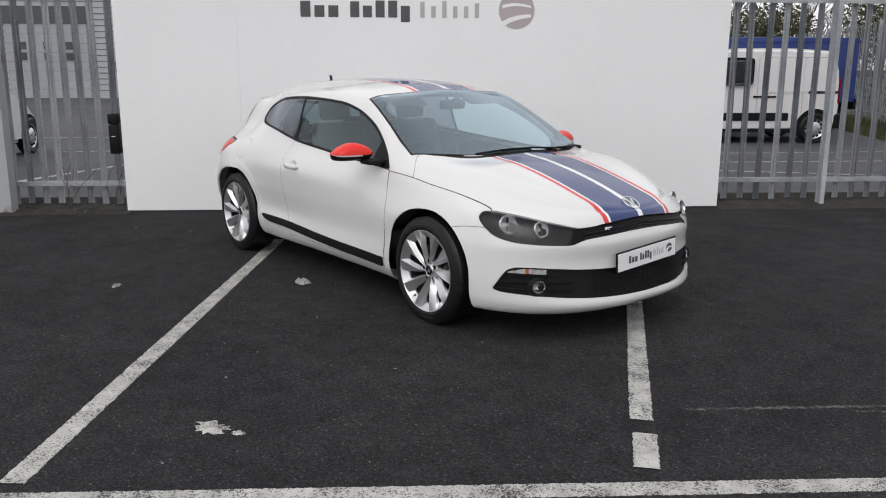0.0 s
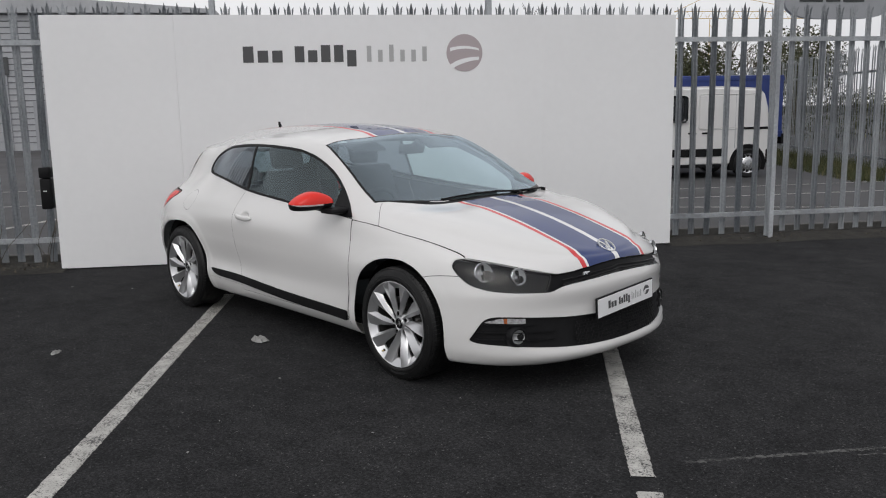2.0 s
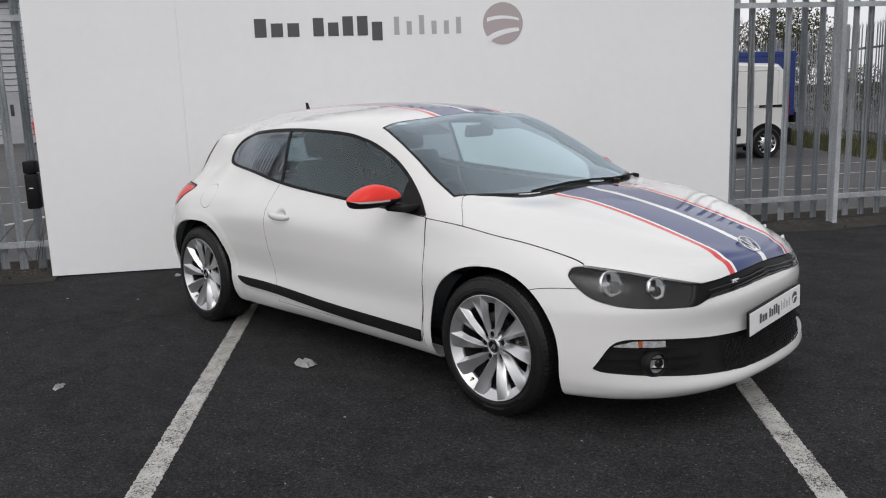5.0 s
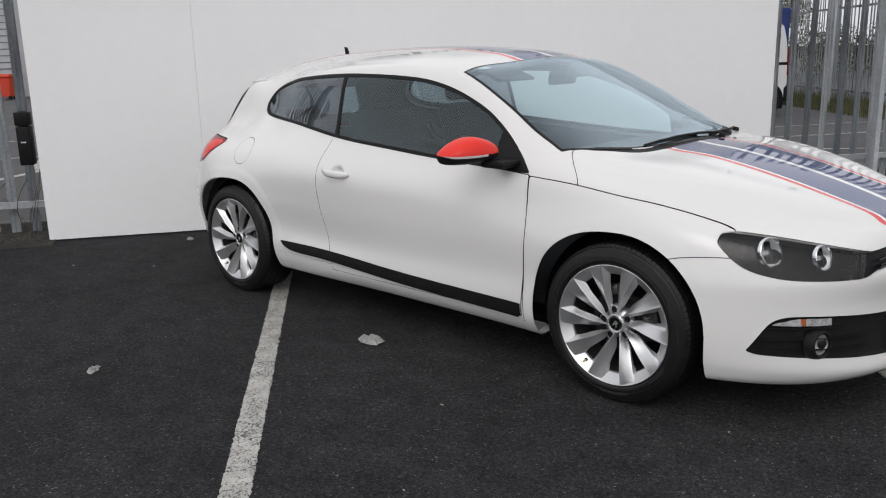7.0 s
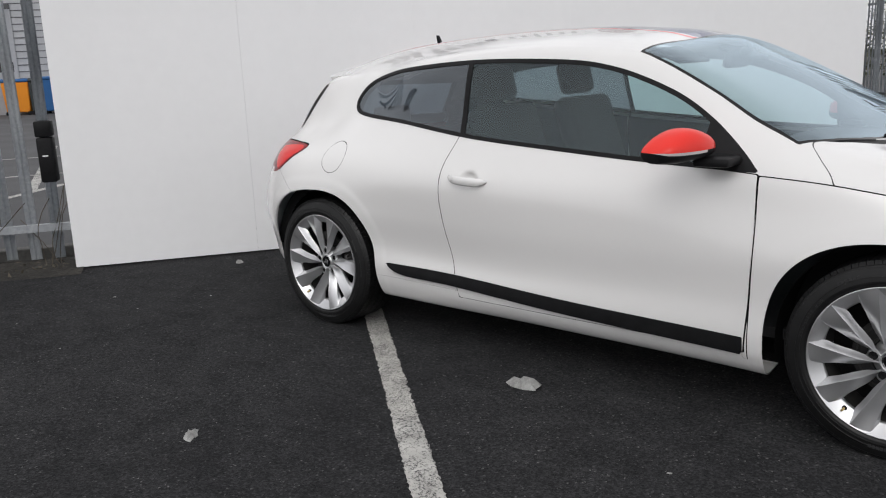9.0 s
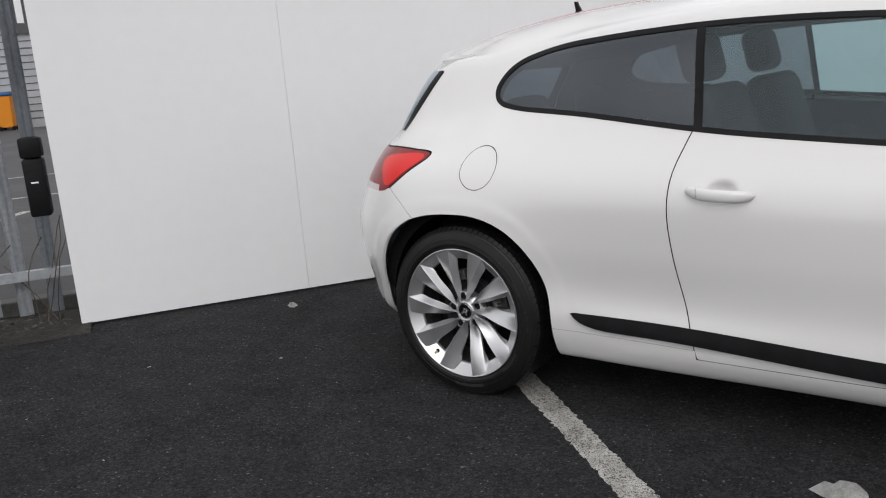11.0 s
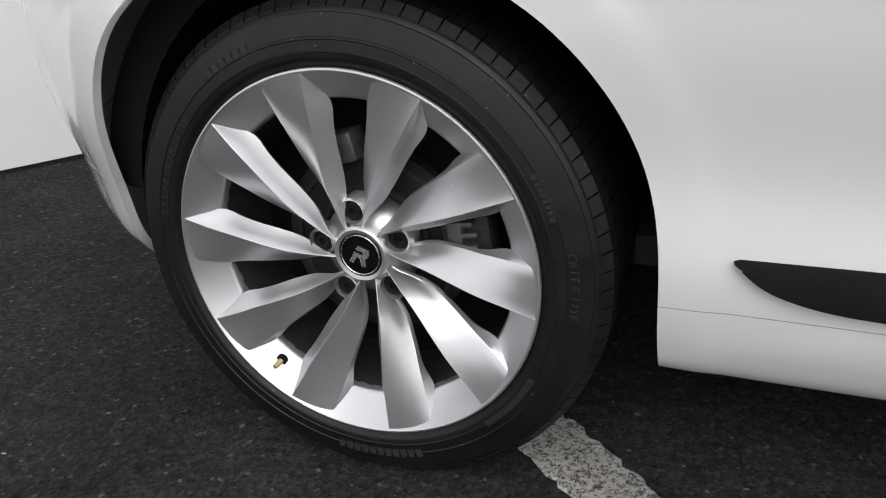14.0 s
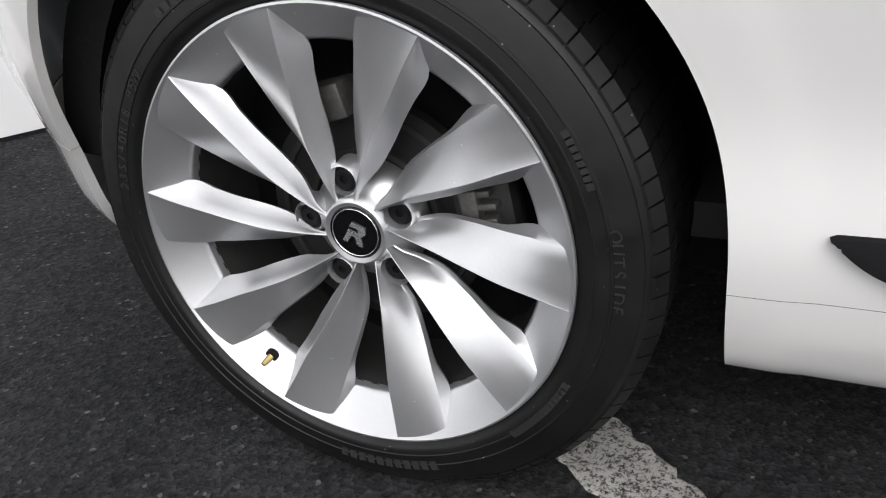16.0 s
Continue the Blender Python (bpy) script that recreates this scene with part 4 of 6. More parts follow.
def sidewall_text(parent, text, r, centre, size, y):
    """Raised characters round the tyre's wall, read from outside."""
    step = size * .74 / r
    for k, ch in enumerate(text):
        if ch == " ":
            continue
        cu = bpy.data.curves.new("sidewall_mark", "FONT")
        cu.body, cu.size, cu.extrude, cu.align_x, cu.align_y = ch, size, .0007, "CENTER", "CENTER"
        a = centre - (k - (len(text) - 1) / 2) * step
        tmp = new("tmp", cu)
        me = bpy.data.meshes.new_from_object(tmp.evaluated_get(bpy.context.evaluated_depsgraph_get()))
        bpy.data.objects.remove(tmp)
        me.materials.clear()
        me.materials.append(M_TYRETXT)
        o = new("sidewall_mark", me)
        o.parent = parent
        o.matrix_basis = pose(r * math.cos(a), y, r * math.sin(a), 90, 0, 0) @ pose(0, 0, 0, 0, 0, math.degrees(a) - 90)


def sidewall_bars(parent, r, centre, span, count, h, y):
    for k in range(count):
        a = centre + span * (k / (count - 1) - .5)
        bm = boxed(-.0042, .0042, -.0007, .0007, -h / 2, h / 2)
        part("sidewall_bar", bm, M_TYRETXT, parent, at=pose(r * math.cos(a), y, r * math.sin(a), 0, 90 - math.degrees(a), 0))


def wheel(x, y, turn, full):
    """A wheel whose outer face looks along -y (turned about for the far side)."""
    w = thing("wheel", "", "", pose(x - (.003 if x < 0 else 0), y, HUB_Z, 0, 0, 0 if y < 0 else 180))
    w.parent = CAR
    out = -.112
    tyre = bmesh.new()
    prof = [(.222, .10), (.235, .112), (.262, .118), (.290, .114), (.306, .104), (.3135, .090), (.317, .06), (.3185, 0), (.317, -.06), (.3135, -.088),
            (.3075, -.100), (.303, -.1025), (.3025, -.1050), (.292, -.1085), (.2785, -.1122), (.2775, -.1137), (.2755, -.1142), (.2745, -.1133), (.2635, -.1150), (.2628, -.1159), (.2612, -.1160), (.2604, -.1151), (.255, -.1150), (.2515, -.1135), (.2505, -.1120), (.2462, -.1095), (.2438, -.1080), (.233, -.105)]
    spin(tyre, prof, 128)
    tyre = part("tyre", tyre, M_TYRE, w, "black low-profile tyre", smooth=40)
    # tread blocks: curved lateral sipes shown as narrow ribs between grooves
    bm = bmesh.new()
    n = 88 if full else 60
    for i in range(n):
        a0, a1 = 2 * math.pi * i / n, 2 * math.pi * (i + .90) / n
        for y0, y1, skew in ((-.099, -.060, .5), (-.054, -.012, .3), (-.006, .040, -.3), (.046, .098, -.5)):
            ring = []
            for yy, rr in ((y0, .3195 - (.0085 if y0 < -.09 else 0)), (y0 + .012, .3212), (y1, .3222), (y1 + .001, .314)):
                sh_ = skew * (yy - y0) * .6
                ring.append([(rr * math.cos(a + sh_), yy, rr * math.sin(a + sh_)) for a in (a0, (a0 + a1) / 2, a1)])
            vs = [[bm.verts.new(p) for p in row] for row in ring]
            lo = [bm.verts.new((p[0] * .978, p[1], p[2] * .978)) for p in (ring[0][0], ring[0][2], ring[2][2], ring[2][0])]
            for p, q in zip(vs, vs[1:]):
                for j in range(2):
                    bm.faces.new((p[j], p[j + 1], q[j + 1], q[j]))
            bm.faces.new((lo[0], lo[3], vs[2][0], vs[1][0], vs[0][0])), bm.faces.new((lo[1], vs[0][2], vs[1][2], vs[2][2], lo[2]))
            bm.faces.new((lo[0], vs[0][0], vs[0][1], vs[0][2], lo[1]))
    bmesh.ops.recalc_face_normals(bm, faces=bm.faces[:])
    part("tread", bm, M_TYRE, tyre)
    if full:
        yy = -.1157
        sidewall_text(tyre, "235/40R18 95W", .266, radians(155), .0155, yy)
        sidewall_text(tyre, "OUTSIDE", .281, radians(1), .0165, -.1122)
        sidewall_bars(tyre, .281, radians(118), .22, 6, .011, -.1122)
        sidewall_bars(tyre, .276, radians(274), .42, 11, .012, -.1136)
        sidewall_bars(tyre, .262, radians(322), .34, 14, .008, yy)
        sidewall_bars(tyre, .272, radians(24), .18, 8, .007, -.1142)
    # rim: barrel, lip and the flat between the spokes' ends
    rim = bmesh.new()
    spin(rim, [(.2345, -.103), (.2415, -.1065), (.2440, -.1100), (.2434, -.1132), (.2412, -.1138), (.2392, -.1122), (.2375, -.1100), (.2060, -.0850), (.2030, -.0825), (.2015, -.078), (.2010, -.070)], 128)
    rim = part("rim", rim, M_ALLOY, w, "silver ten-spoke turbine alloy", smooth=32)
    # the barrel's shade is in its dark colour
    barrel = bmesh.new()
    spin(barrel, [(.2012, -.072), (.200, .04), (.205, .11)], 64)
    part("rim_barrel", barrel, M_BARREL, w, "inner rim barrel, the shade behind the spokes put into its dark colour", smooth=32)
    # black sheet added across the wheel so the spoke gaps read as shade
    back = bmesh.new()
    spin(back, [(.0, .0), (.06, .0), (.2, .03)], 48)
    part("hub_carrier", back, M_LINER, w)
    for i in range(10):
        bm = bmesh.new()
        blade(bm, turn + i * math.pi / 5)
        bmesh.ops.recalc_face_normals(bm, faces=bm.faces[:])
        part("spoke", bm, M_ALLOY, rim, smooth=30, at=pose(0, -.1135, 0))
    hub = bmesh.new()
    spin(hub, [(.030, -.079), (.0345, -.0805), (.0375, -.078), (.040, -.071), (.050, -.061), (.062, -.053), (.066, -.031)], 64)
    part("hub", hub, M_ALLOY, rim, smooth=50)
    cap = bmesh.new()
    spin(cap, [(0, -.0885), (.0275, -.0885), (.0285, -.0895), (.0295, -.0885), (.0305, -.084)], 48)
    cap = part("centre_cap", cap, M_GLOSSB, w, "black centre cap with a silver emblem", smooth=40, at=pose(0, .009, 0))
    ring = bmesh.new()
    spin(ring, [(.0262, -.0887), (.0268, -.0893), (.0274, -.0887)], 48)
    part("cap_ring", ring, M_SILVER, cap)
    em = bmesh.new()
    prism(em, [(-.011, -.014), (-.005, -.014), (-.003, -.004), (.002, -.004), (.006, -.012), (.013, -.012), (.008, -.002), (.012, .004), (.010, .011), (-.006, .011), (-.008, .006), (.003, .006), (.004, .001), (-.008, .001)], -.0902, -.0885)
    bmesh.ops.rotate(em, cent=(0, 0, 0), matrix=Matrix.Rotation(radians(22), 3, "Y"), verts=em.verts)
    part("cap_emblem", em, M_SILVER, cap)
    for i in range(5):
        a = turn + radians(0) + i * 2 * math.pi / 5
        m = pose(.057 * math.cos(a), .006, .057 * math.sin(a))
        bm = bmesh.new()
        spin(bm, [(.0200, -.056), (.0185, -.080), (.0160, -.0835), (.0138, -.074)], 24)
        part("bolt_socket", bm, M_ALLOY, rim, smooth=40, at=m)
        bm = bmesh.new()
        spin(bm, [(0, -.0755), (.004, -.0755), (.0045, -.0795), (.0100, -.0805), (.0136, -.077), (.0136, -.06)], 20)
        part("bolt_cap", bm, M_BLACKP, rim, "black plastic bolt cap", smooth=40, at=m)
    a = turn - radians(153.5)
    v = pose(.2155 * math.cos(a), -.0935, .2155 * math.sin(a))
    bm = bmesh.new()
    spin(bm, [(0, -.0015), (.0075, -.001), (.0085, .004)], 20)
    part("valve_hole", bm, M_BLACKP, rim, at=v)
    bm = tube(bmesh.new(), [(0, 0, 0), (-.003, -.008, -.003), (-.004, -.013, -.004)], [.0042, .0036, .0030], 12)
    part("valve", bm, M_BRASS, rim, "small brass tyre valve", smooth=40, at=v)
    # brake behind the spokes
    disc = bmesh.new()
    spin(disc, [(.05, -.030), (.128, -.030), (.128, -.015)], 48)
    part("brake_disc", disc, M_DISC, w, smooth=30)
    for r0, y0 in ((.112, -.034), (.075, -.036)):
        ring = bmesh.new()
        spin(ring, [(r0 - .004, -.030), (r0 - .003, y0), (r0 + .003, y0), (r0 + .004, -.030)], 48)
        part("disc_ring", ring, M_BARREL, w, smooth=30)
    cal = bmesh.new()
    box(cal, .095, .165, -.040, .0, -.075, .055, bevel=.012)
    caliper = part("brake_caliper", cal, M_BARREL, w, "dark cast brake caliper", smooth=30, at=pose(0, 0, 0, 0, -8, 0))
    for z0, z1, x0, x1 in ((-.012, .028, .112, .132), (-.012, -.002, .130, .150), (.006, .014, .130, .152), (.020, .028, .130, .147)):
        part("caliper_bracket", boxed(x0, x1, -.054, -.030, z0, z1, bevel=.003), M_BRAKE, caliper, "bare cast metal bracket", smooth=30)
    part("brake_pad", boxed(-.022, .022, -.050, -.01, .112, .150, bevel=.004), M_BRAKE, w, smooth=30, at=pose(0, 0, 0, 0, -14, 0))
    return w


TURN = radians(25.5)
for wx in (AXLE, -AXLE):
    wheel(wx, -.781, TURN if wx < 0 else TURN + radians(3), True)
    wheel(wx, .781, TURN, False)
for wx in (AXLE, -AXLE):
    for sy in (-1, 1):
        bm = bmesh.new()
        spin(bm, [(.368, -.045), (.373, -.03), (.376, .16), (.05, .17)], 40, "y", math.pi * 1.16, -math.pi * .08)
        if wx < 0:
            spin(bm, [(.418, -.050), (.385, -.047), (.368, -.045)], 40, "y", math.pi * .92, math.pi * .04)
        part("arch_liner", bm, M_LINER, CAR, smooth=40, at=pose(wx, sy * .775, HUB_Z, 0, 0, 0 if sy < 0 else 180))

# ---- the car's fittings ----
def skin(view, a, b, low=-9.0, sign=-1):
    """Place and outward normal on the body's right side (sign -1) or left: side (x, z), top (x, y) or front (y, z)."""
    v = SKIN_V
    ok = {"side": v[:, 1] > .5, "top": v[:, 2] > low, "front": v[:, 0] > 1.5}[view]
    i, j = {"side": (0, 2), "top": (0, 1), "front": (1, 2)}[view]
    d = np.where(ok, (v[:, i] - abs(a) if view == "front" else v[:, i] - a) ** 2 + (v[:, j] - (abs(b) if view == "top" else b)) ** 2, 1e9)
    near = np.argsort(d)[:6]
    w = 1 / (d[near] + 1e-8)
    p, n = (v[near] * w[:, None]).sum(0) / w.sum(), (SKIN_N[near] * w[:, None]).sum(0)
    m = np.array([1, sign, 1])
    return Vector(p * m), Vector(n * m).normalized()


_s = Shell(body_grid(300, 12))
SKIN_V, SKIN_N = _s.v, _s.n


def facing(p, n, up=(0, 0, 1)):
    """A pose at p whose -y looks along n."""
    y = -Vector(n).normalized()
    x = y.cross(Vector(up)).normalized()
    z = x.cross(y)
    return Matrix(((x.x, y.x, z.x, p[0]), (x.y, y.y, z.y, p[1]), (x.z, y.z, z.z, p[2]), (0, 0, 0, 1)))


def headlight(s):
    base = shell.emit(("headlight",), "headlight", M_HOUSING, CAR, s, lift=-.035, label="dark smoked headlight with two round reflectors")
    shell.emit(("headlight",), "headlight_lens", M_LENS, base, s, lift=0, skirt=0)
    for (y, z), r in (((.733, .662), .050), ((.620, .641), .043)):
        p, n = skin("front", y, z, sign=s)
        n = (n + Vector((1.3, 0, 0))).normalized()
        m = facing(p - n * .012, n)
        bm = bmesh.new()
        spin(bm, [(r, -.006), (r * 1.04, -.002), (r * .98, .004), (r * .8, .016), (r * .45, .026), (0, .030)], 40)
        part("reflector", bm, M_REFLECTOR, base, "round silvered reflector bowl", smooth=40, at=m)
        part("reflector_ring", spin(bmesh.new(), [(r * .98, -.004), (r * 1.02, -.010), (r * 1.07, -.008), (r * 1.08, .004)], 40), M_CHROME, base, "thin chrome ring", smooth=40, at=m)
        part("bulb_bar", boxed(-.004, .004, -.004, .02, -r * .8, r * .8, bevel=.002), M_HOUSING, base, at=m)
        bm = bmesh.new()
        spin(bm, [(0, -.002), (.009, .0), (.011, .012), (.012, .028)], 20)
        part("bulb_shield", bm, M_SILVER, base, smooth=40, at=m)


def front_end():
    # grille bars with a chrome-edged badge plate
    for k, z in enumerate((.628, .645)):
        pts = []
        for y in np.linspace(-.43, .43, 41):
            zz = z + .012 * math.cos(y / .43 * 1.4) - .012 - abs(y) * .05
            p, n = skin("front", y, zz, sign=1 if y > 0 else -1)
            pts.append(p - n * .004)
        part("grille_bar", tube(bmesh.new(), pts, .0035, 8), M_GLOSSB, CAR, smooth=40)
    pts = []
    for y in np.linspace(-.44, .44, 41):
        p, n = skin("front", y, .606 + .010 * math.cos(y * 3) - abs(y) * .045, sign=1 if y > 0 else -1)
        pts.append(p - n * .002)
    part("grille_edge", tube(bmesh.new(), pts, .004, 8), M_GLOSSB, CAR, smooth=40)
    p, n = skin("front", .278, .632)
    m = facing(p + n * .003, n)
    bm = bmesh.new()
    prism(bm, [(a * .8, b * .62) for a, b in ((-.030, -.014), (-.020, -.014), (-.014, -.003), (-.008, -.003), (-.002, -.014), (.008, -.014), (-.001, .000), (.030, .004), (.030, .013), (-.024, .013))], -.004, .004)
    part("grille_badge", bm, M_SILVER, CAR, "small plain silver badge", at=m)
    # number plate with bars for its writing
    m = pose(2.187, .01, .457, 0, -4, 90)
    plate = part("number_plate", boxed(-.262, .262, -.006, .006, -.058, .058, bevel=.003), M_BLACKP, CAR, "white dealer plate with dark grey bars", at=m)
    part("plate_face", boxed(-.255, .255, -.0085, -.004, -.051, .051, bevel=.002), M_WHITE, plate)
    for spec, mt in ((word(-.165, -.085, [(-.018, .024), (-.018, .013), (-.018, .013)]), M_LETTER),
                     (word(-.070, .038, [(-.018, .024), (-.018, .013), (-.018, .026), (-.018, .026), (-.03, .013)]), M_LETTER),
                     (word(.050, .150, [(-.018, .024), (-.018, .013), (-.018, .026), (-.018, .013), (-.018, .013), (-.018, .020)], .6), M_LETTER2)):
        for u, wd, lo, hi in spec:
            part("plate_bar", boxed(u, u + wd, -.0095, -.008, lo, hi), mt, plate)
    bm = bmesh.new()
    prism(bm, [(.192 + .027 * math.cos(a), .005 + .027 * math.sin(a)) for a in np.linspace(0, 2 * math.pi, 28, endpoint=False)], -.0095, -.008)
    part("plate_disc", bm, M_LETTER, plate)
    bm = bmesh.new()
    prism(bm, [(.168, .004), (.185, .012), (.217, .010), (.217, .003), (.19, .004), (.180, -.016), (.170, -.012)], -.0105, -.0093)
    part("plate_curve", bm, M_WHITE, plate)
    # bonnet emblem: ring, disc and slanted bars
    p, n = skin("front", 0.0, .736)
    n = (n + Vector((.25, 0, 0))).normalized()
    m = facing(p + n * .004, n, up=(-1, 0, 0))
    bm = bmesh.new()
    spin(bm, [(.046, 0), (.047, -.005), (.053, -.006), (.055, -.004), (.055, .003)], 48)
    emblem = part("bonnet_emblem", bm, M_SILVER, BONNET, "round silver emblem", smooth=40, at=m)
    bm = bmesh.new()
    for a in (-24, 24):
        for x in (-.013, .013):
            k = bmesh.new()
            box(k, x - .0045, x + .0045, -.005, .003, -.034, .034)
            bmesh.ops.rotate(k, cent=(x, 0, 0), matrix=Matrix.Rotation(radians(a if x < 0 else -a), 3, "Y"), verts=k.verts)
            me = bpy.data.meshes.new("tmp")
            k.to_mesh(me), k.free()
            bm.from_mesh(me)
            bpy.data.meshes.remove(me)
        break
    part("emblem_bars", bm, M_SILVER, emblem)
    # lower intake: honeycomb, fins, fog lamps, indicators
    bm = bmesh.new()
    for r in range(9):
        z = .258 + r * .0165
        pts = [skin("front", y, z, sign=1 if y > 0 else -1) for y in np.linspace(-.37, .37, 45)]
        tube(bm, [p - n * .008 for p, n in pts], .0022, 5)
        for c in range(28):
            y = -.365 + (c + (r % 2) * .5) * .0264
            if y < .37 and r < 8:
                (a, n1), (b, n2) = (skin("front", y + dy, z + dz, sign=1 if y > 0 else -1) for dy, dz in ((0, 0), (.005, .0165)))
                tube(bm, [a - n1 * .008, b - n2 * .008], .0022, 5)
    part("honeycomb_mesh", bm, M_BLACKP, CAR, "black honeycomb intake mesh", smooth=40)
    for s in (-1, 1):
        for z, y0, y1 in ((.316, .49, .80), (.354, .49, .795), (.394, .58, .778)):
            pts = [skin("front", y, z, sign=s) for y in np.linspace(y0, y1, 16)]
            bm = bmesh.new()
            rows = [[bm.verts.new(q) for q in (p - n * .022, p - n * .004 + Vector((0, 0, .003)), p - n * .004 - Vector((0, 0, .003)), p - n * .022 - Vector((0, 0, .006)))] for p, n in pts]
            for a, b in zip(rows, rows[1:]):
                for j in range(3):
                    bm.faces.new((a[j], a[j + 1], b[j + 1], b[j]))
            bmesh.ops.recalc_face_normals(bm, faces=bm.faces[:])
            part("intake_fin", bm, M_BLACKP, CAR, smooth=30)
        p, n = skin("front", .655, .334, sign=s)
        n = (n + Vector((1.2, 0, 0))).normalized()
        m = facing(p - n * .006, n)
        bm = bmesh.new()
        spin(bm, [(.034, .012), (.038, -.002), (.044, -.006), (.051, -.002), (.057, .010), (.061, .03)], 40)
        fog = part("fog_lamp", bm, M_BLACKP, CAR, "round fog lamp in a black bezel", smooth=40, at=m)
        bm = bmesh.new()
        spin(bm, [(0, .018), (.010, .017), (.026, .012), (.037, .002)], 32)
        part("fog_lens", bm, M_REFLECTOR, fog, smooth=40)
        bm = bmesh.new()
        spin(bm, [(0, -.010), (.02, -.008), (.037, .0)], 32)
        part("fog_glass", bm, M_LENS, fog, smooth=40)
        for y0, y1, mt, nm in ((.768, .708, M_LENSBACK, "indicator_lens"), (.708, .693, M_AMBER, "indicator_bulb"), (.693, .622, M_LENSBACK, "indicator_lens")):
            bm = bmesh.new()
            rows = []
            for y in np.linspace(y0, y1, 8):
                k = (.768 - y) / .146
                lo, hi = .406 - .006 * k, .409 + .021 * math.sin(min(1, k * 2.2) * math.pi / 2) - .004 * k
                row = []
                for z in (lo, (lo + hi) / 2, hi):
                    p, n = skin("front", y, z, sign=s)
                    row.append(bm.verts.new(p - n * .006))
                rows.append(row)
            for a, b in zip(rows, rows[1:]):
                for j in range(2):
                    bm.faces.new((a[j], a[j + 1], b[j + 1], b[j]))
            bmesh.ops.recalc_face_normals(bm, faces=bm.faces[:])
            part(nm, bm, mt, CAR, smooth=True)


def door_mirror(s):
    """Teardrop housing on a short foot: red cap above, black bowl below, lamp strip between."""
    root = new("door_mirror")
    root.parent = CAR
    root["label"] = "red-capped door mirror"
    root.matrix_basis = pose(0, 0, 0) if s < 0 else pose(-.01, -.030, -.006) @ Matrix.Diagonal((1, -1, 1, 1))
    red, black, strip = bmesh.new(), bmesh.new(), bmesh.new()
    nu, na = 22, 36
    grid = []
    for i in range(nu + 1):
        u = i / nu                                            # 0 outer end, 1 inner end
        e = math.sin(math.pi * min(1, max(0, u)) ** .8) ** .30 if 0 < u < 1 else 0
        y = -1.088 + .232 * u
        x0 = .592 + .085 * u
        top = float(hermite([(0, .010), (.12, .036), (.32, .062), (.52, .072), (.72, .065), (.9, .050), (1, .034)], u)) * e ** .5
        low = .044 * e ** .6 * (1 - .2 * u)
        a = .078 * e
        ring = []
        for k in range(na):
            t = 2 * math.pi * k / na
            c, q = math.cos(t), math.sin(t)
            xx = a * abs(c) ** .8 * (1 if c > 0 else -.85) * (1 if c else 0)
            zz = (top if q > 0 else low) * abs(q) ** .85 * (1 if q > 0 else -1)
            ring.append(Vector((x0 + xx, y, .955 + zz + .004 * u)))
        grid.append(ring)
    for i in range(nu):
        for k in range(na):
            t = (k + .5) / na * 360
            bm = red if 0 < t < 180 or t > 357 else black
            if i < nu * .62 and t > 345:
                bm = strip
            vs = [bm.verts.new(grid[i + a][(k + b) % na]) for a, b in ((0, 0), (1, 0), (1, 1), (0, 1))]
            bm.faces.new(vs)
    for bm, mt, nm, lb in ((red, M_MIRROR, "mirror_cap", "glossy red cap"), (black, M_BLACKP, "mirror_bowl", "black plastic bowl"), (strip, M_LAMPCLEAR, "indicator_strip", "clear indicator strip")):
        bmesh.ops.remove_doubles(bm, verts=bm.verts, dist=.0002)
        bmesh.ops.recalc_face_normals(bm, faces=bm.faces[:])
        part(nm, bm, mt, root, lb, smooth=50)
    bm = boxed(.66, .785, -.93, -.80, .896, .928, bevel=.012)
    part("mirror_foot", bm, M_BLACKP, root, smooth=40)


def door_handle(s):
    """A bowed pull with blunt rounded ends and a separate lock end."""
    def grip(x0, x1, name, parent, label=""):
        bm = bmesh.new()
        rows = []
        for x in np.linspace(x0, x1, 15):
            t = (x + .350) / .100
            e = (1 - min(1, abs(t)) ** 5) ** .5
            q, _ = skin("side", x, .785, sign=s)
            lift = .030 * max(0, 1 - abs(t) ** 2.6) ** .8
            h, zc = .0165 * e + .0015, .789 - .006 * t - .005 * (1 - t * t)
            ring = [(math.cos(a), math.sin(a)) for a in np.linspace(0, 2 * math.pi, 12, endpoint=False)]
            rows.append([bm.verts.new((x, q.y + s * (lift + .001 + .0085 * c), zc + h * w)) for c, w in ring])
        for a, b in zip(rows, rows[1:]):
            for j in range(12):
                bm.faces.new((a[j], a[(j + 1) % 12], b[(j + 1) % 12], b[j]))
        bm.faces.new(rows[0]), bm.faces.new(rows[-1])
        bmesh.ops.recalc_face_normals(bm, faces=bm.faces[:])
        return part(name, bm, M_PAINT, parent, label, smooth=50)
    pull = grip(-.4085, -.2500, "door_handle", CAR)
    grip(-.4500, -.4100, "handle_end", pull)


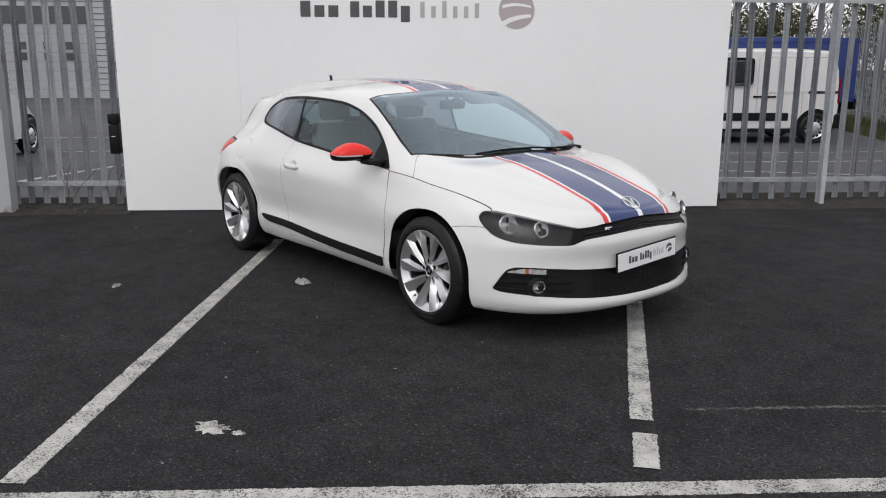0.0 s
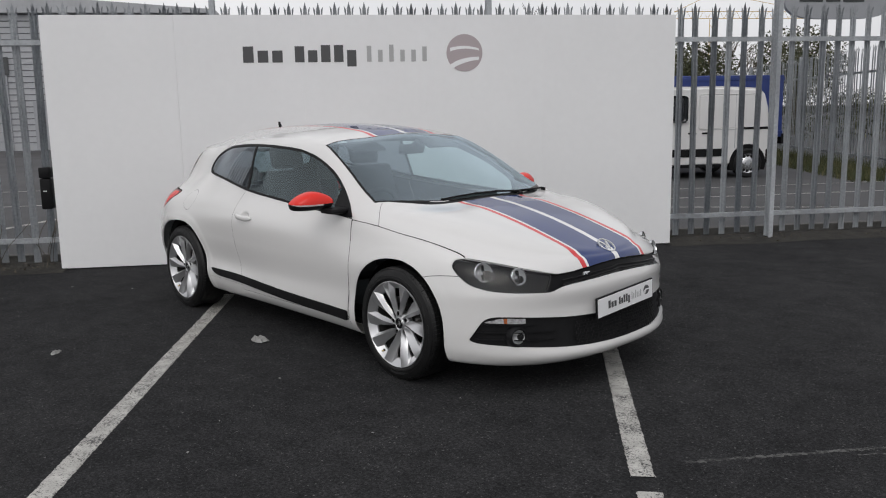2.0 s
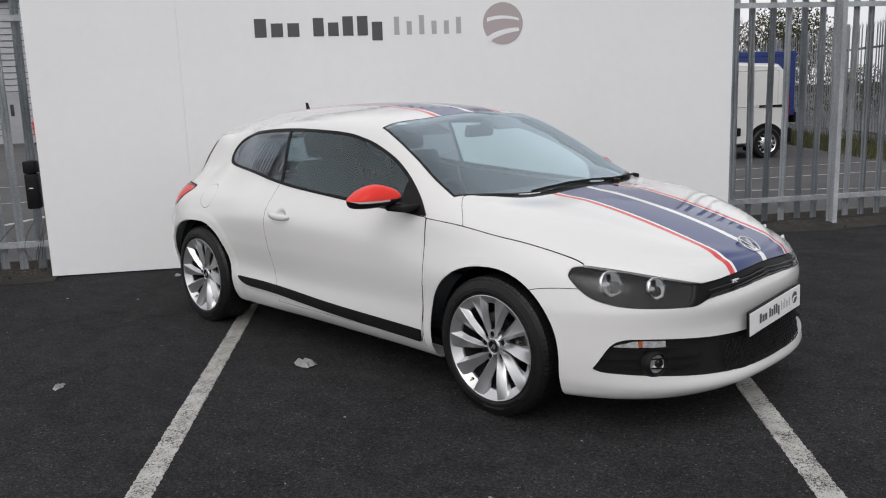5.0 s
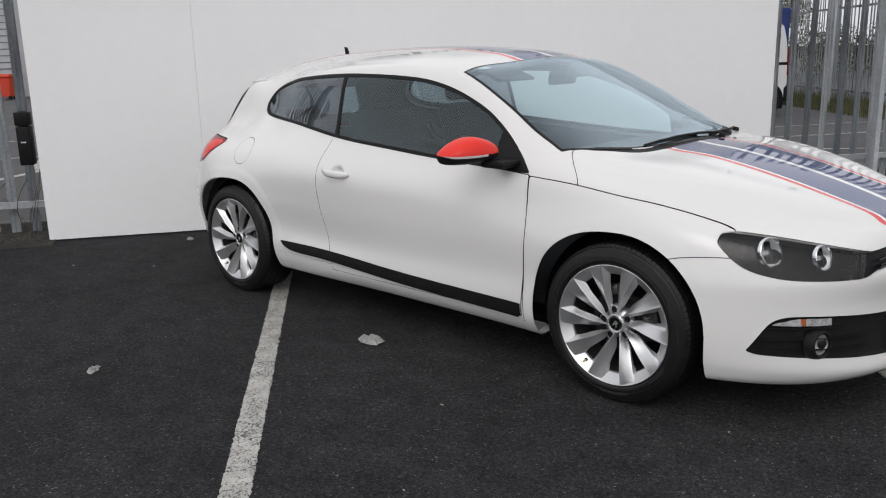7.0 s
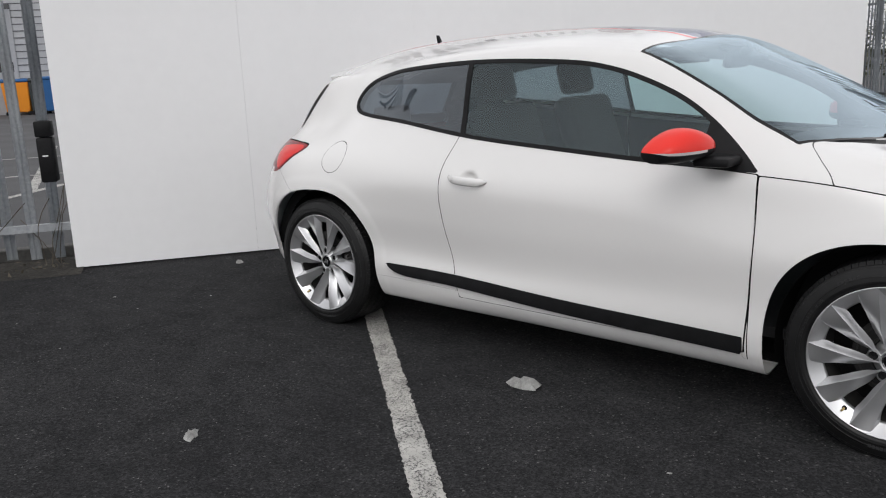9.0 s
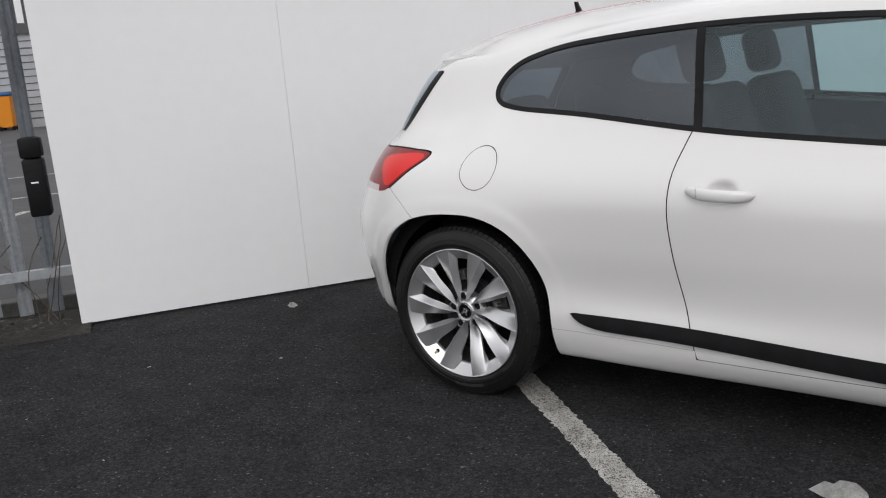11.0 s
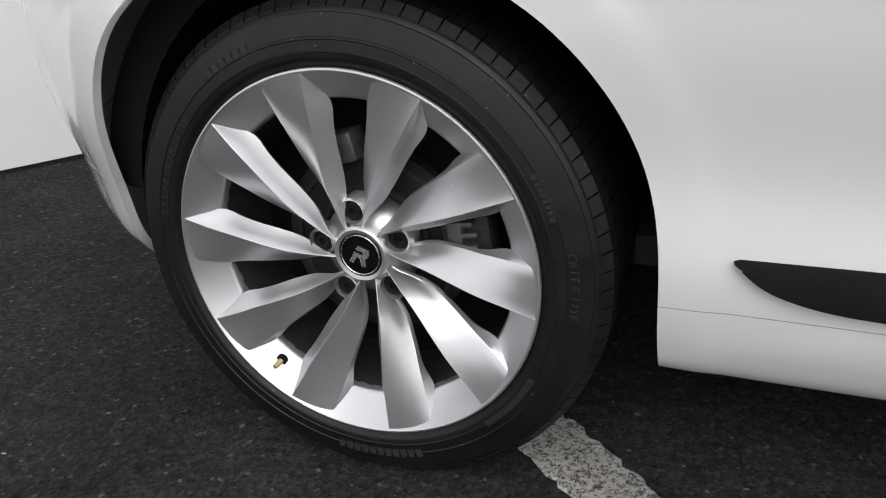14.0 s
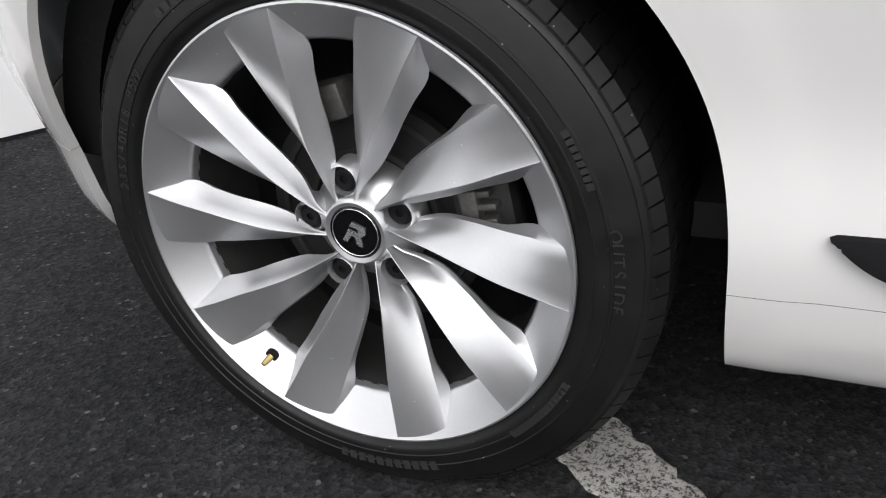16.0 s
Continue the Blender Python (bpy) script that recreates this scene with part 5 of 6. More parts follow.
def wipers():
    for pts in (((1.165, .34), (1.160, .12), (1.156, -.08), (1.152, -.24)), ((1.115, .60), (1.132, .52), (1.142, .43), (1.150, .33))):
        path = []
        for x, y in pts:
            p, n = skin("top", x - .03, y, .85, sign=1 if y > 0 else -1)
            path.append(p + n * .012)
        w = part("wiper", tube(bmesh.new(), path, [.007, .006, .005, .004], 8), M_BLACKP, CAR, "black wiper", smooth=40)
        part("wiper_blade", tube(bmesh.new(), [q + Vector((-.010, 0, -.003)) for q in path[1:]] + [path[-1] + (path[-1] - path[-2]) * .75 + Vector((-.010, 0, -.006))], .0055, 6), M_BLACKP, w)
    for y in (.30, .60):
        p, n = skin("top", 1.165 if y < .5 else 1.10, y, .85, sign=1)
        part("wiper_pivot", spin(bmesh.new(), [(0, -.02), (.014, -.018), (.017, 0), (.017, .02)], 16), M_BLACKP, CAR, smooth=40, at=facing(p, n, up=(1, 0, 0)))


def aerial():
    bm = bmesh.new()
    prism(bm, [(-.045, 0), (.04, 0), (.012, .012), (-.006, .016), (-.026, .052), (-.036, .052), (-.028, .014)], -.008, .008)
    p, n = skin("top", -1.20, 0, 1.2)
    part("aerial", bm, M_BLACKP, CAR, "short black roof aerial", at=pose(p.x, 0, p.z - .002, 0, 2, 0))


def cabin():
    part("underbody", boxed(-1.7, 1.8, -.62, .62, .19, .24), M_LINER, CAR)
    part("cabin_floor", boxed(-1.6, 1.0, -.72, .72, .28, .32), M_SEAT, CAR)
    bm = boxed(.55, 1.06, -.70, .70, .60, .90, bevel=.07, seg=4)
    part("dashboard", bm, M_DASH, CAR, smooth=40)
    for y in (-.36, .36):
        seat = part("front_seat", boxed(-.35, .20, y - .24, y + .24, .32, .55, bevel=.06, seg=3), M_SEAT, CAR, smooth=40)
        bm = boxed(-.06, .06, -.23, .23, 0, .60, bevel=.05, seg=3)
        part("seat_back", bm, M_SEAT, seat, smooth=40, at=pose(-.36, y, .50, 0, -18, 0))
        bm = boxed(-.045, .045, -.13, .13, 0, .17, bevel=.04, seg=3)
        part("headrest", bm, M_SEAT, seat, smooth=40, at=pose(-.555, y, 1.085, 0, -14, 0))
    part("rear_seat", boxed(-1.35, -1.15, -.55, .55, .45, .92, bevel=.06, seg=3), M_SEAT, CAR, smooth=40)
    for y in (-.3, .3):
        part("rear_headrest", boxed(-1.36, -1.27, y - .12, y + .12, .93, 1.06, bevel=.035, seg=3), M_SEAT, CAR, smooth=40)
    bm = bmesh.new()
    spin(bm, [(.185 + .016 * math.cos(a), .016 * math.sin(a)) for a in np.linspace(0, 2 * math.pi, 11)], 40, "x")
    box(bm, -.02, .02, -.06, .06, -.05, .05, bevel=.015)
    box(bm, -.008, .008, -.18, .18, -.02, .02)
    part("steering_wheel", bm, M_BLACKP, CAR, smooth=40, at=pose(.46, -.36, .82, 0, 24, 0))
    part("rear_view_mirror", boxed(-.02, .02, -.11, .11, -.035, .035, bevel=.018, seg=3), M_BLACKP, CAR, smooth=40, at=pose(.44, .0, 1.235, 0, 12, 0))
    part("mirror_stalk", tube(bmesh.new(), [(.45, 0, 1.25), (.50, 0, 1.285)], .02, 10), M_BLACKP, CAR)
    for y in (-.42, .42):
        part("sun_visor", boxed(-.07, .07, -.14, .14, -.008, .008, bevel=.005), M_DASH, CAR, at=pose(.34, y * .8, 1.262, 0, 22, 0))
    for x, y in ((.355, -.52),):
        p, n = skin("top", x, y, 1.0)
        part("screen_sticker", boxed(-.03, .03, -.001, .001, -.012, .012), M_WHITE, CAR, at=facing(p - n * .004, n, up=(0, 0, 1)))


def spoiler():
    """Roof spoiler with a curved trailing lip."""
    bm = bmesh.new()
    ny, nx = 25, 8
    top, low = [], []
    for i in range(ny):
        y = -.480 + .96 * i / (ny - 1)
        k = 1 - (y / .480) ** 2
        xl, zl = -1.588 - .21 * k, 1.226 + .042 * k
        sg = 1 if y > 0 else -1
        a, b = [], []
        for j in range(nx + 1):
            t = j / nx
            x = -1.36 + (xl + 1.36) * t
            p, _ = skin("top", max(x, -1.50), y, 1.1, sign=sg)
            z = (p.z - .004) * (1 - t) + zl * t + .012 * math.sin(math.pi * t) * (1 - t)
            a.append(bm.verts.new((x, y, z)))
            b.append(bm.verts.new((x + .012 * t, y * .985, z - .016 - .018 * t)))
        top.append(a), low.append(b)
    for i in range(ny - 1):
        for j in range(nx):
            bm.faces.new((top[i][j], top[i + 1][j], top[i + 1][j + 1], top[i][j + 1]))
            bm.faces.new((low[i][j], low[i][j + 1], low[i + 1][j + 1], low[i + 1][j]))
        bm.faces.new((top[i][nx], top[i + 1][nx], low[i + 1][nx], low[i][nx]))
    for i in (0, ny - 1):
        for j in range(nx):
            bm.faces.new((top[i][j], top[i][j + 1], low[i][j + 1], low[i][j]))
    bmesh.ops.recalc_face_normals(bm, faces=bm.faces[:])
    part("roof_spoiler", bm, M_PAINT, CAR, smooth=35)


for s in (-1, 1):
    headlight(s)
    door_mirror(s)
    door_handle(s)
front_end()
spoiler()
wipers()
aerial()
cabin()

# ---- behind the fence ----
def road_wheel(parent, x, y, z, r, m=None):
    w = new("wheel")
    w.parent = parent
    w.matrix_basis = pose(x, y, z)
    part("tyre", spin(bmesh.new(), [(r * .66, -.09), (r * .9, -.1), (r, -.07), (r, .07), (r * .9, .1), (r * .66, .09)], 36), M_TYRE, w, smooth=40)
    bm = bmesh.new()
    spin(bm, [(r * .68, -.085), (r * .62, -.07), (r * .5, -.06), (r * .42, -.085), (r * .2, -.10), (0, -.10)], 36)
    part("rim", bm, M_SILVER, w, smooth=40)
    for i in range(12):
        a = i * math.pi / 6
        part("rim_slot", spin(bmesh.new(), [(0, -.004), (r * .085, -.003), (r * .09, .006)], 10), M_LINER, w, at=pose(r * .51 * math.cos(a), -.076, r * .51 * math.sin(a)))
    part("hub_cap", spin(bmesh.new(), [(0, -.108), (r * .12, -.106), (r * .17, -.098), (r * .18, -.08)], 20), M_DOORGREY, w, smooth=40)
    return w


def side_profile(name, outline_xz, y0, y1, material, parent, bevel=.05, label=""):
    bm = bmesh.new()
    prism(bm, outline_xz, y0, y1)
    bmesh.ops.bevel(bm, geom=[e for e in bm.edges if abs(e.verts[0].co.y - e.verts[1].co.y) < 1e-6], offset=bevel, segments=3, affect="EDGES")
    return part(name, bm, material, parent, label, smooth=40)


def panel_van():
    """Small white van, side towards the fence, tail to the right (+u)."""
    v = thing("panel_van", "white small panel van parked behind the fence", "van", uw(11.36, 7.62))
    prof = [(.48, .36), (.50, .75), (.50, .98), (.44, 1.45), (.36, 1.72), (.22, 1.84), (-.6, 1.885), (-1.7, 1.88), (-2.2, 1.83), (-2.75, 1.32), (-3.15, 1.10), (-3.65, .92), (-3.72, .45), (-3.6, .24), (.35, .26)]
    side_profile("body", prof, 0, 1.75, M_PAINT, v, .06)
    for x in (0, -2.73):
        bm = bmesh.new()
        prism(bm, [(x + .40 * math.cos(a), .30 + .40 * math.sin(a)) for a in np.linspace(-.35, math.pi + .35, 24)], -.006, .2)
        part("wheel_arch", bm, M_LINER, v)
        road_wheel(v, x, .05, .305, .305)
        road_wheel(v, x, 1.66, .305, .305)
    part("side_window", boxed(-2.15, -1.36, -.014, .01, 1.16, 1.70, bevel=.08, seg=4), M_PANE, v)
    part("pressed_panel", boxed(-1.10, .22, -.010, .01, 1.02, 1.72, bevel=.03), M_PAINT, v)
    part("slide_rail", boxed(-.18, .44, -.018, .01, 1.0, 1.05, bevel=.008), M_BLACKP, v)
    part("side_moulding", boxed(-2.2, -.56, -.03, .01, .46, .62, bevel=.02), M_BLACKP, v)
    part("sill_strip", boxed(-2.3, -.46, -.02, .01, .24, .30, bevel=.01), M_BLACKP, v)
    for x in (-1.32, -1.02):
        part("door_handle", boxed(x, x + .17, -.03, .01, .92, .955, bevel=.01), M_BLACKP, v)
    for x in (-1.24, -.30):
        part("door_joint", boxed(x, x + .004, -.0125, .01, .62, 1.72), M_DOORGREY, v)
    part("tail_light", boxed(.47, .505, .03, .14, .80, 1.30, bevel=.01), M_LAMPDARK, v)
    part("rear_bumper", boxed(.38, .56, -.01, 1.76, .30, .60, bevel=.04), M_BLACKP, v)


def box_truck():
    t = thing("box_truck", "royal blue box truck parked beyond the van", "truck", uw(8.0, 10.4))
    part("cargo_box", boxed(0, 5.75, 0, 2.2, .72, 2.20, bevel=.02), M_BLUEVAN, t)
    for z in (2.08, .80):
        part("box_rail", boxed(-.01, 5.76, -.015, .02, z, z + .07, bevel=.005), M_BLUEVAN, t)
    part("chassis", boxed(0, 5.6, .2, 2.0, .45, .72), M_LINER, t)
    part("rear_frame", boxed(5.74, 5.80, -.01, 2.21, .55, .80, bevel=.01), M_BLACKP, t)
    part("box_emblem", boxed(4.15, 4.55, -.006, .01, 1.72, 1.86), M_WDEC, t)
    part("side_lamp", boxed(5.45, 5.62, -.01, .01, 1.25, 1.30), M_GLOSSB, t)
    part("cab", boxed(-1.9, -.1, .1, 2.1, .5, 2.1, bevel=.15, seg=3), M_BLUEVAN, t, smooth=40)
    for x in (4.3, -.9):
        road_wheel(t, x, .2, .42, .42)
        road_wheel(t, x, 2.0, .42, .42)


def parked_car():
    c = thing("parked_car", "white hatchback parked behind the fence", "car", uw(-3.47, 6.05, 0, 92))
    prof = [(.40, .28), (.42, .52), (.36, .68), (.10, .90), (-.35, 1.02), (-.9, 1.36), (-1.6, 1.45), (-2.6, 1.40), (-3.1, 1.05), (-3.35, .9), (-3.35, .35), (-3.1, .22), (.2, .22)]
    side_profile("body", prof, 0, 1.7, M_PAINT, c, .07)
    # black here paints in the shade on the bumper
    part("bumper", boxed(.30, .45, .03, 1.66, .24, .46, bevel=.05, seg=3), M_BLACKP, c, smooth=40)
    part("side_glass", boxed(-2.3, -.75, -.012, .01, .98, 1.30, bevel=.04), M_PANE, c)
    for x in (.10, -2.4):
        bm = bmesh.new()
        prism(bm, [(x + .37 * math.cos(a), .31 + .37 * math.sin(a)) for a in np.linspace(-.3, math.pi + .3, 22)], -.006, .2)
        part("wheel_arch", bm, M_LINER, c)
        road_wheel(c, x, .05, .31, .31)
        road_wheel(c, x, 1.62, .31, .31)


def warehouse():
    b = thing("warehouse", "grey clad industrial building with a sectional door", "building", uw(0, 32))
    part("wall", boxed(-60, -2.05, 0, 12, 0, 6.1), M_CLAD, b)
    for k in range(22):
        z = .35 + k * .27
        part("cladding_joint", boxed(-60, -2.02, -.02, .01, z, z + .035), M_CLADEDGE, b)
    roof = bmesh.new()
    prism(roof, [(-60.2, 6.1), (-1.9, 6.1), (-1.9, 6.25), (-20, 7.6), (-60.2, 7.6)], -.3, 12.3)
    part("roof", roof, M_CLAD, b)
    part("corner_trim", boxed(-2.15, -2.0, -.06, .2, 0, 6.15), M_CLAD, b)
    d = part("sectional_door", boxed(-14.9, -11.2, -.05, .02, 0, 3.4), M_DOORGREY, b, "pale grey sectional door with small panes")
    for k in range(8):
        part("door_joint", boxed(-14.9, -11.2, -.056, .01, .42 * k, .42 * k + .012), M_CLADEDGE, d)
    part("door_head", boxed(-15.0, -11.1, -.08, .02, 3.4, 4.2), M_PANE, d)
    for x in (-14.35, -13.2, -12.2):
        for z in (1.75, 2.25):
            part("door_pane", boxed(x, x + .36, -.07, .0, z, z + .34), M_PANE, d)
    e = part("side_door", boxed(-10.2, -9.3, -.05, .02, 0, 2.2), M_DOORGREY, b)
    part("door_pane", boxed(-10.0, -9.85, -.06, .0, 1.2, 1.7), M_PANE, e)
    e = part("side_door", boxed(-8.0, -6.75, -.05, .02, 0, 4.2), M_DOORGREY, b)
    part("door_head", boxed(-8.0, -6.75, -.06, .02, 4.2, 4.4), M_PANE, e)
    for x in (-7.45, -7.12):
        part("door_pane", boxed(x, x + .22, -.06, .0, 1.72, 2.12), M_PANE, e)
    f = part("wall_sign", boxed(-4.1, -2.6, -.1, .0, 3.6, 5.4), M_PANE, b)
    for k in range(3):
        part("sign_bar", boxed(-3.9 + k * .42, -3.65 + k * .42, -.12, -.09, 4.0, 5.0), M_WHITE, f)
    for x, z in ((-7.6, 4.4), (-3.2, 5.6), (-12.6, 4.6)):
        part("flood_lamp", boxed(x, x + .3, -.5, -.02, z, z + .16, bevel=.03), M_BLACKP, b)
    part("down_pipe", tube(bmesh.new(), [(-15.6, -.12, 0), (-15.6, -.12, 6.1)], .06, 8), M_CLAD, b)


def bin_thing(u, w, body, lid, label, wide=1.2, tall=1.1):
    b = thing("wheelie_bin", label, "bin", uw(u, w, 0), group="bins by the warehouse")
    bm = bmesh.new()
    lo = [bm.verts.new(p) for p in ((-.5 * wide * .86, -.4, .12), (.5 * wide * .86, -.4, .12), (.5 * wide * .86, .4, .12), (-.5 * wide * .86, .4, .12))]
    hi = [bm.verts.new(p) for p in ((-.5 * wide, -.5, tall), (.5 * wide, -.5, tall), (.5 * wide, .5, tall), (-.5 * wide, .5, tall))]
    bm.faces.new(lo[::-1]), bm.faces.new(hi)
    for i in range(4):
        bm.faces.new((lo[i], lo[(i + 1) % 4], hi[(i + 1) % 4], hi[i]))
    bmesh.ops.bevel(bm, geom=bm.edges[:], offset=.03, segments=2, affect="EDGES")
    part("tub", bm, body, b, smooth=40)
    part("lid", boxed(-.52 * wide, .52 * wide, -.52, .54, tall, tall + .14, bevel=.05, seg=3), lid, b, smooth=40)
    for x in (-.4 * wide, .4 * wide):
        for y in (-.35, .35):
            part("castor", spin(bmesh.new(), [(0, -.03), (.08, -.03), (.08, .03), (0, .03)], 14), M_BLACKP, b, at=pose(x, y, .08))


def hedge():
    rnd = random.Random(3)
    bm = bmesh.new()
    for i in range(30000):
        u = rnd.uniform(4, 34)
        h = 2.4 + .7 * math.sin(u * .9) + .4 * math.sin(u * 2.7 + 1) + (1.0 if 13.6 < u < 15.6 else 0)
        z = h * rnd.random() ** .6
        w = 24 + rnd.uniform(-1.0, 1.0) * (1.1 - z / 5)
        c, s_ = Vector((u, w, z)), rnd.uniform(.05, .12) * (1.15 - .2 * z)
        a, b = (Vector((rnd.gauss(0, 1), rnd.gauss(0, 1), rnd.gauss(0, 1))).normalized() * s_ for _ in range(2))
        bm.faces.new([bm.verts.new(c + q) for q in (a, b, -a * .6)])
    tagged(part("hedge", bm, M_HEDGE, at=BOARD), "ragged dark winter hedge along the far boundary", "hedge", kind="stuff")


def bare_tree(u, w, h, seed):
    rnd = random.Random(seed)
    t = thing("bare_tree", "leafless tree behind the hedge", "tree", uw(u, w), group="bare trees")
    bm = bmesh.new()
    segs = []

    def grow(p, d, ln, r, depth):
        q = p + d * ln
        segs.append((p, q, r, r * .7))
        if depth:
            for _ in range(3 if depth > 1 else 4):
                dd = (d + Vector((rnd.uniform(-.7, .7), rnd.uniform(-.7, .7), rnd.uniform(-.1, .5)))).normalized()
                grow(p.lerp(q, rnd.uniform(.6, 1)), dd, ln * rnd.uniform(.55, .8), r * .6, depth - 1)

    grow(Vector((0, 0, 0)), Vector((0, 0, 1)), h * .38, .12, 5)
    trunk = bmesh.new()
    for p, q, a, b in segs[:1]:
        tube(trunk, [p, q], [a, b], 8)
    for p, q, a, b in segs[1:]:
        tube(bm, [p, q], [max(a, .008), max(b, .006)], 3)
    part("trunk", trunk, M_TWIG, t)
    part("crown", bm, M_TWIG, t)


def evergreen(u, w, h, seed):
    rnd = random.Random(seed)
    t = thing("evergreen_tree", "dark rounded evergreen behind the hedge", "tree", uw(u, w))
    part("trunk", tube(bmesh.new(), [(0, 0, 0), (0, 0, h * .6)], [.15, .08], 8), M_TWIG, t)
    bm = bmesh.new()
    for i in range(6500):
        d = Vector((rnd.gauss(0, 1), rnd.gauss(0, 1), rnd.gauss(0, 1))).normalized()
        c = Vector((0, 0, h * .7)) + d * (h * .34) * rnd.random() ** .4 * (1 + .25 * noise.noise(d * 3))
        c.x *= 1.5
        a, b = (Vector((rnd.gauss(0, 1), rnd.gauss(0, 1), rnd.gauss(0, 1))).normalized() * rnd.uniform(.06, .13) for _ in range(2))
        bm.faces.new([bm.verts.new(c + q) for q in (a, b, -a * .6)])
    part("crown", bm, M_HEDGE, t)


def grass():
    rnd = random.Random(5)
    bm = bmesh.new()
    for i in range(16000):
        w = rnd.uniform(5.8, 20) if i < 11000 else rnd.uniform(.25, .5)
        u = 12.9 + .262 * w - rnd.uniform(.0, 1.9) ** 1.0 if i < 11000 else rnd.uniform(-2.9, 12)
        if i >= 11000 and noise.noise(Vector((u * .9, 0, 3))) < .12:
            continue
        hgt = rnd.uniform(.05, .17) * (1.6 + 1.6 * noise.noise(Vector((u * .8, w * .8, 1)))) if i < 11000 else rnd.uniform(.02, .09)
        lean = Vector((rnd.uniform(-.6, .6), rnd.uniform(-.6, .6), 1)) * hgt
        p = Vector((u, w, .0))
        side = Vector((rnd.uniform(-1, 1), rnd.uniform(-1, 1), 0)).normalized() * .009
        bm.faces.new([bm.verts.new(q) for q in (p - side, p + side, p + lean)])
    tagged(part("rough_grass", bm, M_GRASS, at=BOARD), "rough yellow-green grass at the fence foot", "grass", kind="stuff")


def fence_foot():
    bm = bmesh.new()
    k = 130
    rnd = random.Random(9)
    rows = []
    for i in range(2 * k + 2):
        u = -4 + 4.05 * i / k if i <= k else 6.28 + 9.7 * (i - k - 1) / k
        n = noise.noise(Vector((u * 1.3, 1, 0))) * .10 + noise.noise(Vector((u * 6, 4, 0))) * .04
        rows.append([bm.verts.new((u, w, z)) for w, z in ((-.06 + n - .10, .002), (.05 + n, .018 + .01 * rnd.random()), (.2, .03 + .015 * rnd.random()), (.34, .03))])
    for i, (a, b) in enumerate(zip(rows, rows[1:])):
        for j in range(3 if i != k else 0):
            bm.faces.new((a[j], b[j], b[j + 1], a[j + 1]))
    bmesh.ops.recalc_face_normals(bm, faces=bm.faces[:])
    tagged(part("verge_dirt", bm, M_DIRT, at=BOARD, smooth=True), "dark soil and debris along the fence foot", "soil", kind="structure")
    bm = boxed(-4, 16, .34, .46, -.05, .11, bevel=.01)
    tagged(part("concrete_kerb", bm, M_CONC, at=BOARD), "weathered concrete kerb under the fence", "kerb", kind="structure")
    bm = bmesh.new()
    for i in range(900):
        u, w = rnd.choice((rnd.uniform(-3, -.05), rnd.uniform(6.4, 13))), rnd.gauss(.06, .13)
        c, s_ = Vector((u, w, .03 + rnd.random() * .02)), rnd.uniform(.006, .022)
        a, b = (Vector((rnd.gauss(0, 1), rnd.gauss(0, 1), rnd.gauss(0, .4))).normalized() * s_ for _ in range(2))
        bm.faces.new([bm.verts.new(c + q) for q in (a, b, -a)])
    tagged(part("leaf_litter", bm, M_TWIG, at=BOARD), "scattered dead leaves and chips by the fence", "leaf litter", kind="stuff")
    for u0, seed in ((-.62, 1), (-.16, 2)):
        r2 = random.Random(seed)
        bm = bmesh.new()
        for _ in range(5):
            p = Vector((u0 + r2.uniform(-.05, .05), .12, .02))
            pts = [p]
            d = Vector((r2.uniform(-.35, .35), r2.uniform(-.1, .1), 1))
            for _ in range(6):
                d = (d + Vector((r2.uniform(-.3, .3), r2.uniform(-.1, .1), 0))).normalized()
                pts.append(pts[-1] + d * r2.uniform(.05, .12))
            tube(bm, pts, .003, 4)
        tagged(part("bare_weed", bm, M_TWIG, at=BOARD), "dry leafless weed growing through the fence", "weed", group="weeds")


def lock_box():
    b = thing("lock_box", "black plastic tube casing on a fence pale", "casing", uw(-.105, .10))
    part("casing", boxed(-.05, .05, -.03, .09, .60, .90, bevel=.012), M_BLACKP, b, smooth=40)
    part("cap", boxed(-.052, .052, -.033, .093, .905, 1.01, bevel=.012), M_BLACKP, b, smooth=40)
    part("label", boxed(-.02, .015, -.032, -.028, .775, .783), M_WHITE, b)


def gate_post():
    """A stout rusty box post with hinge lugs."""
    g = thing("gate_post", "stout galvanised gate post streaked with rust", "post", uw(-1.225, .0))
    part("shaft", boxed(-.075, .075, -.06, .08, -.02, 2.68, bevel=.006), M_RUST, g)
    part("cap", boxed(-.08, .08, -.065, .085, 2.68, 2.70, bevel=.004), M_RUST, g)
    for z in (.40, 1.35, 2.15):
        lug = part("hinge_lug", boxed(-.115, -.070, -.05, .0, z, z + .05, bevel=.006), M_RUST, g)
        part("hinge_pin", tube(bmesh.new(), [(-.10, -.025, z - .03), (-.10, -.025, z + .09)], .011, 10), M_RUST, lug, smooth=40)
    part("flange", boxed(.070, .082, -.07, .09, -.02, 2.66, bevel=.003), M_RUST, g)


def road_sign():
    s_ = thing("street_sign", "grey oval sign board on a tall pole", "sign", uw(14.1, 9.0))
    bm = bmesh.new()
    prism(bm, [(1.3 * math.copysign(abs(math.cos(a)) ** .5, math.cos(a)), 3.85 + .5 * math.copysign(abs(math.sin(a)) ** .7, math.sin(a))) for a in np.linspace(0, 2 * math.pi, 40, endpoint=False)], -.06, .06)
    part("board", bm, M_SIGNGREY, s_)
    for x, w in ((-.95, .55), (-.32, .34), (.1, .5)):
        part("sign_bar", boxed(x, x + w, -.075, -.055, 3.72, 3.92), M_DARKBIN, s_)
    part("pole", tube(bmesh.new(), [(-.2, .1, 0), (-.2, .1, 4.3)], .05, 10), M_GALV, s_)


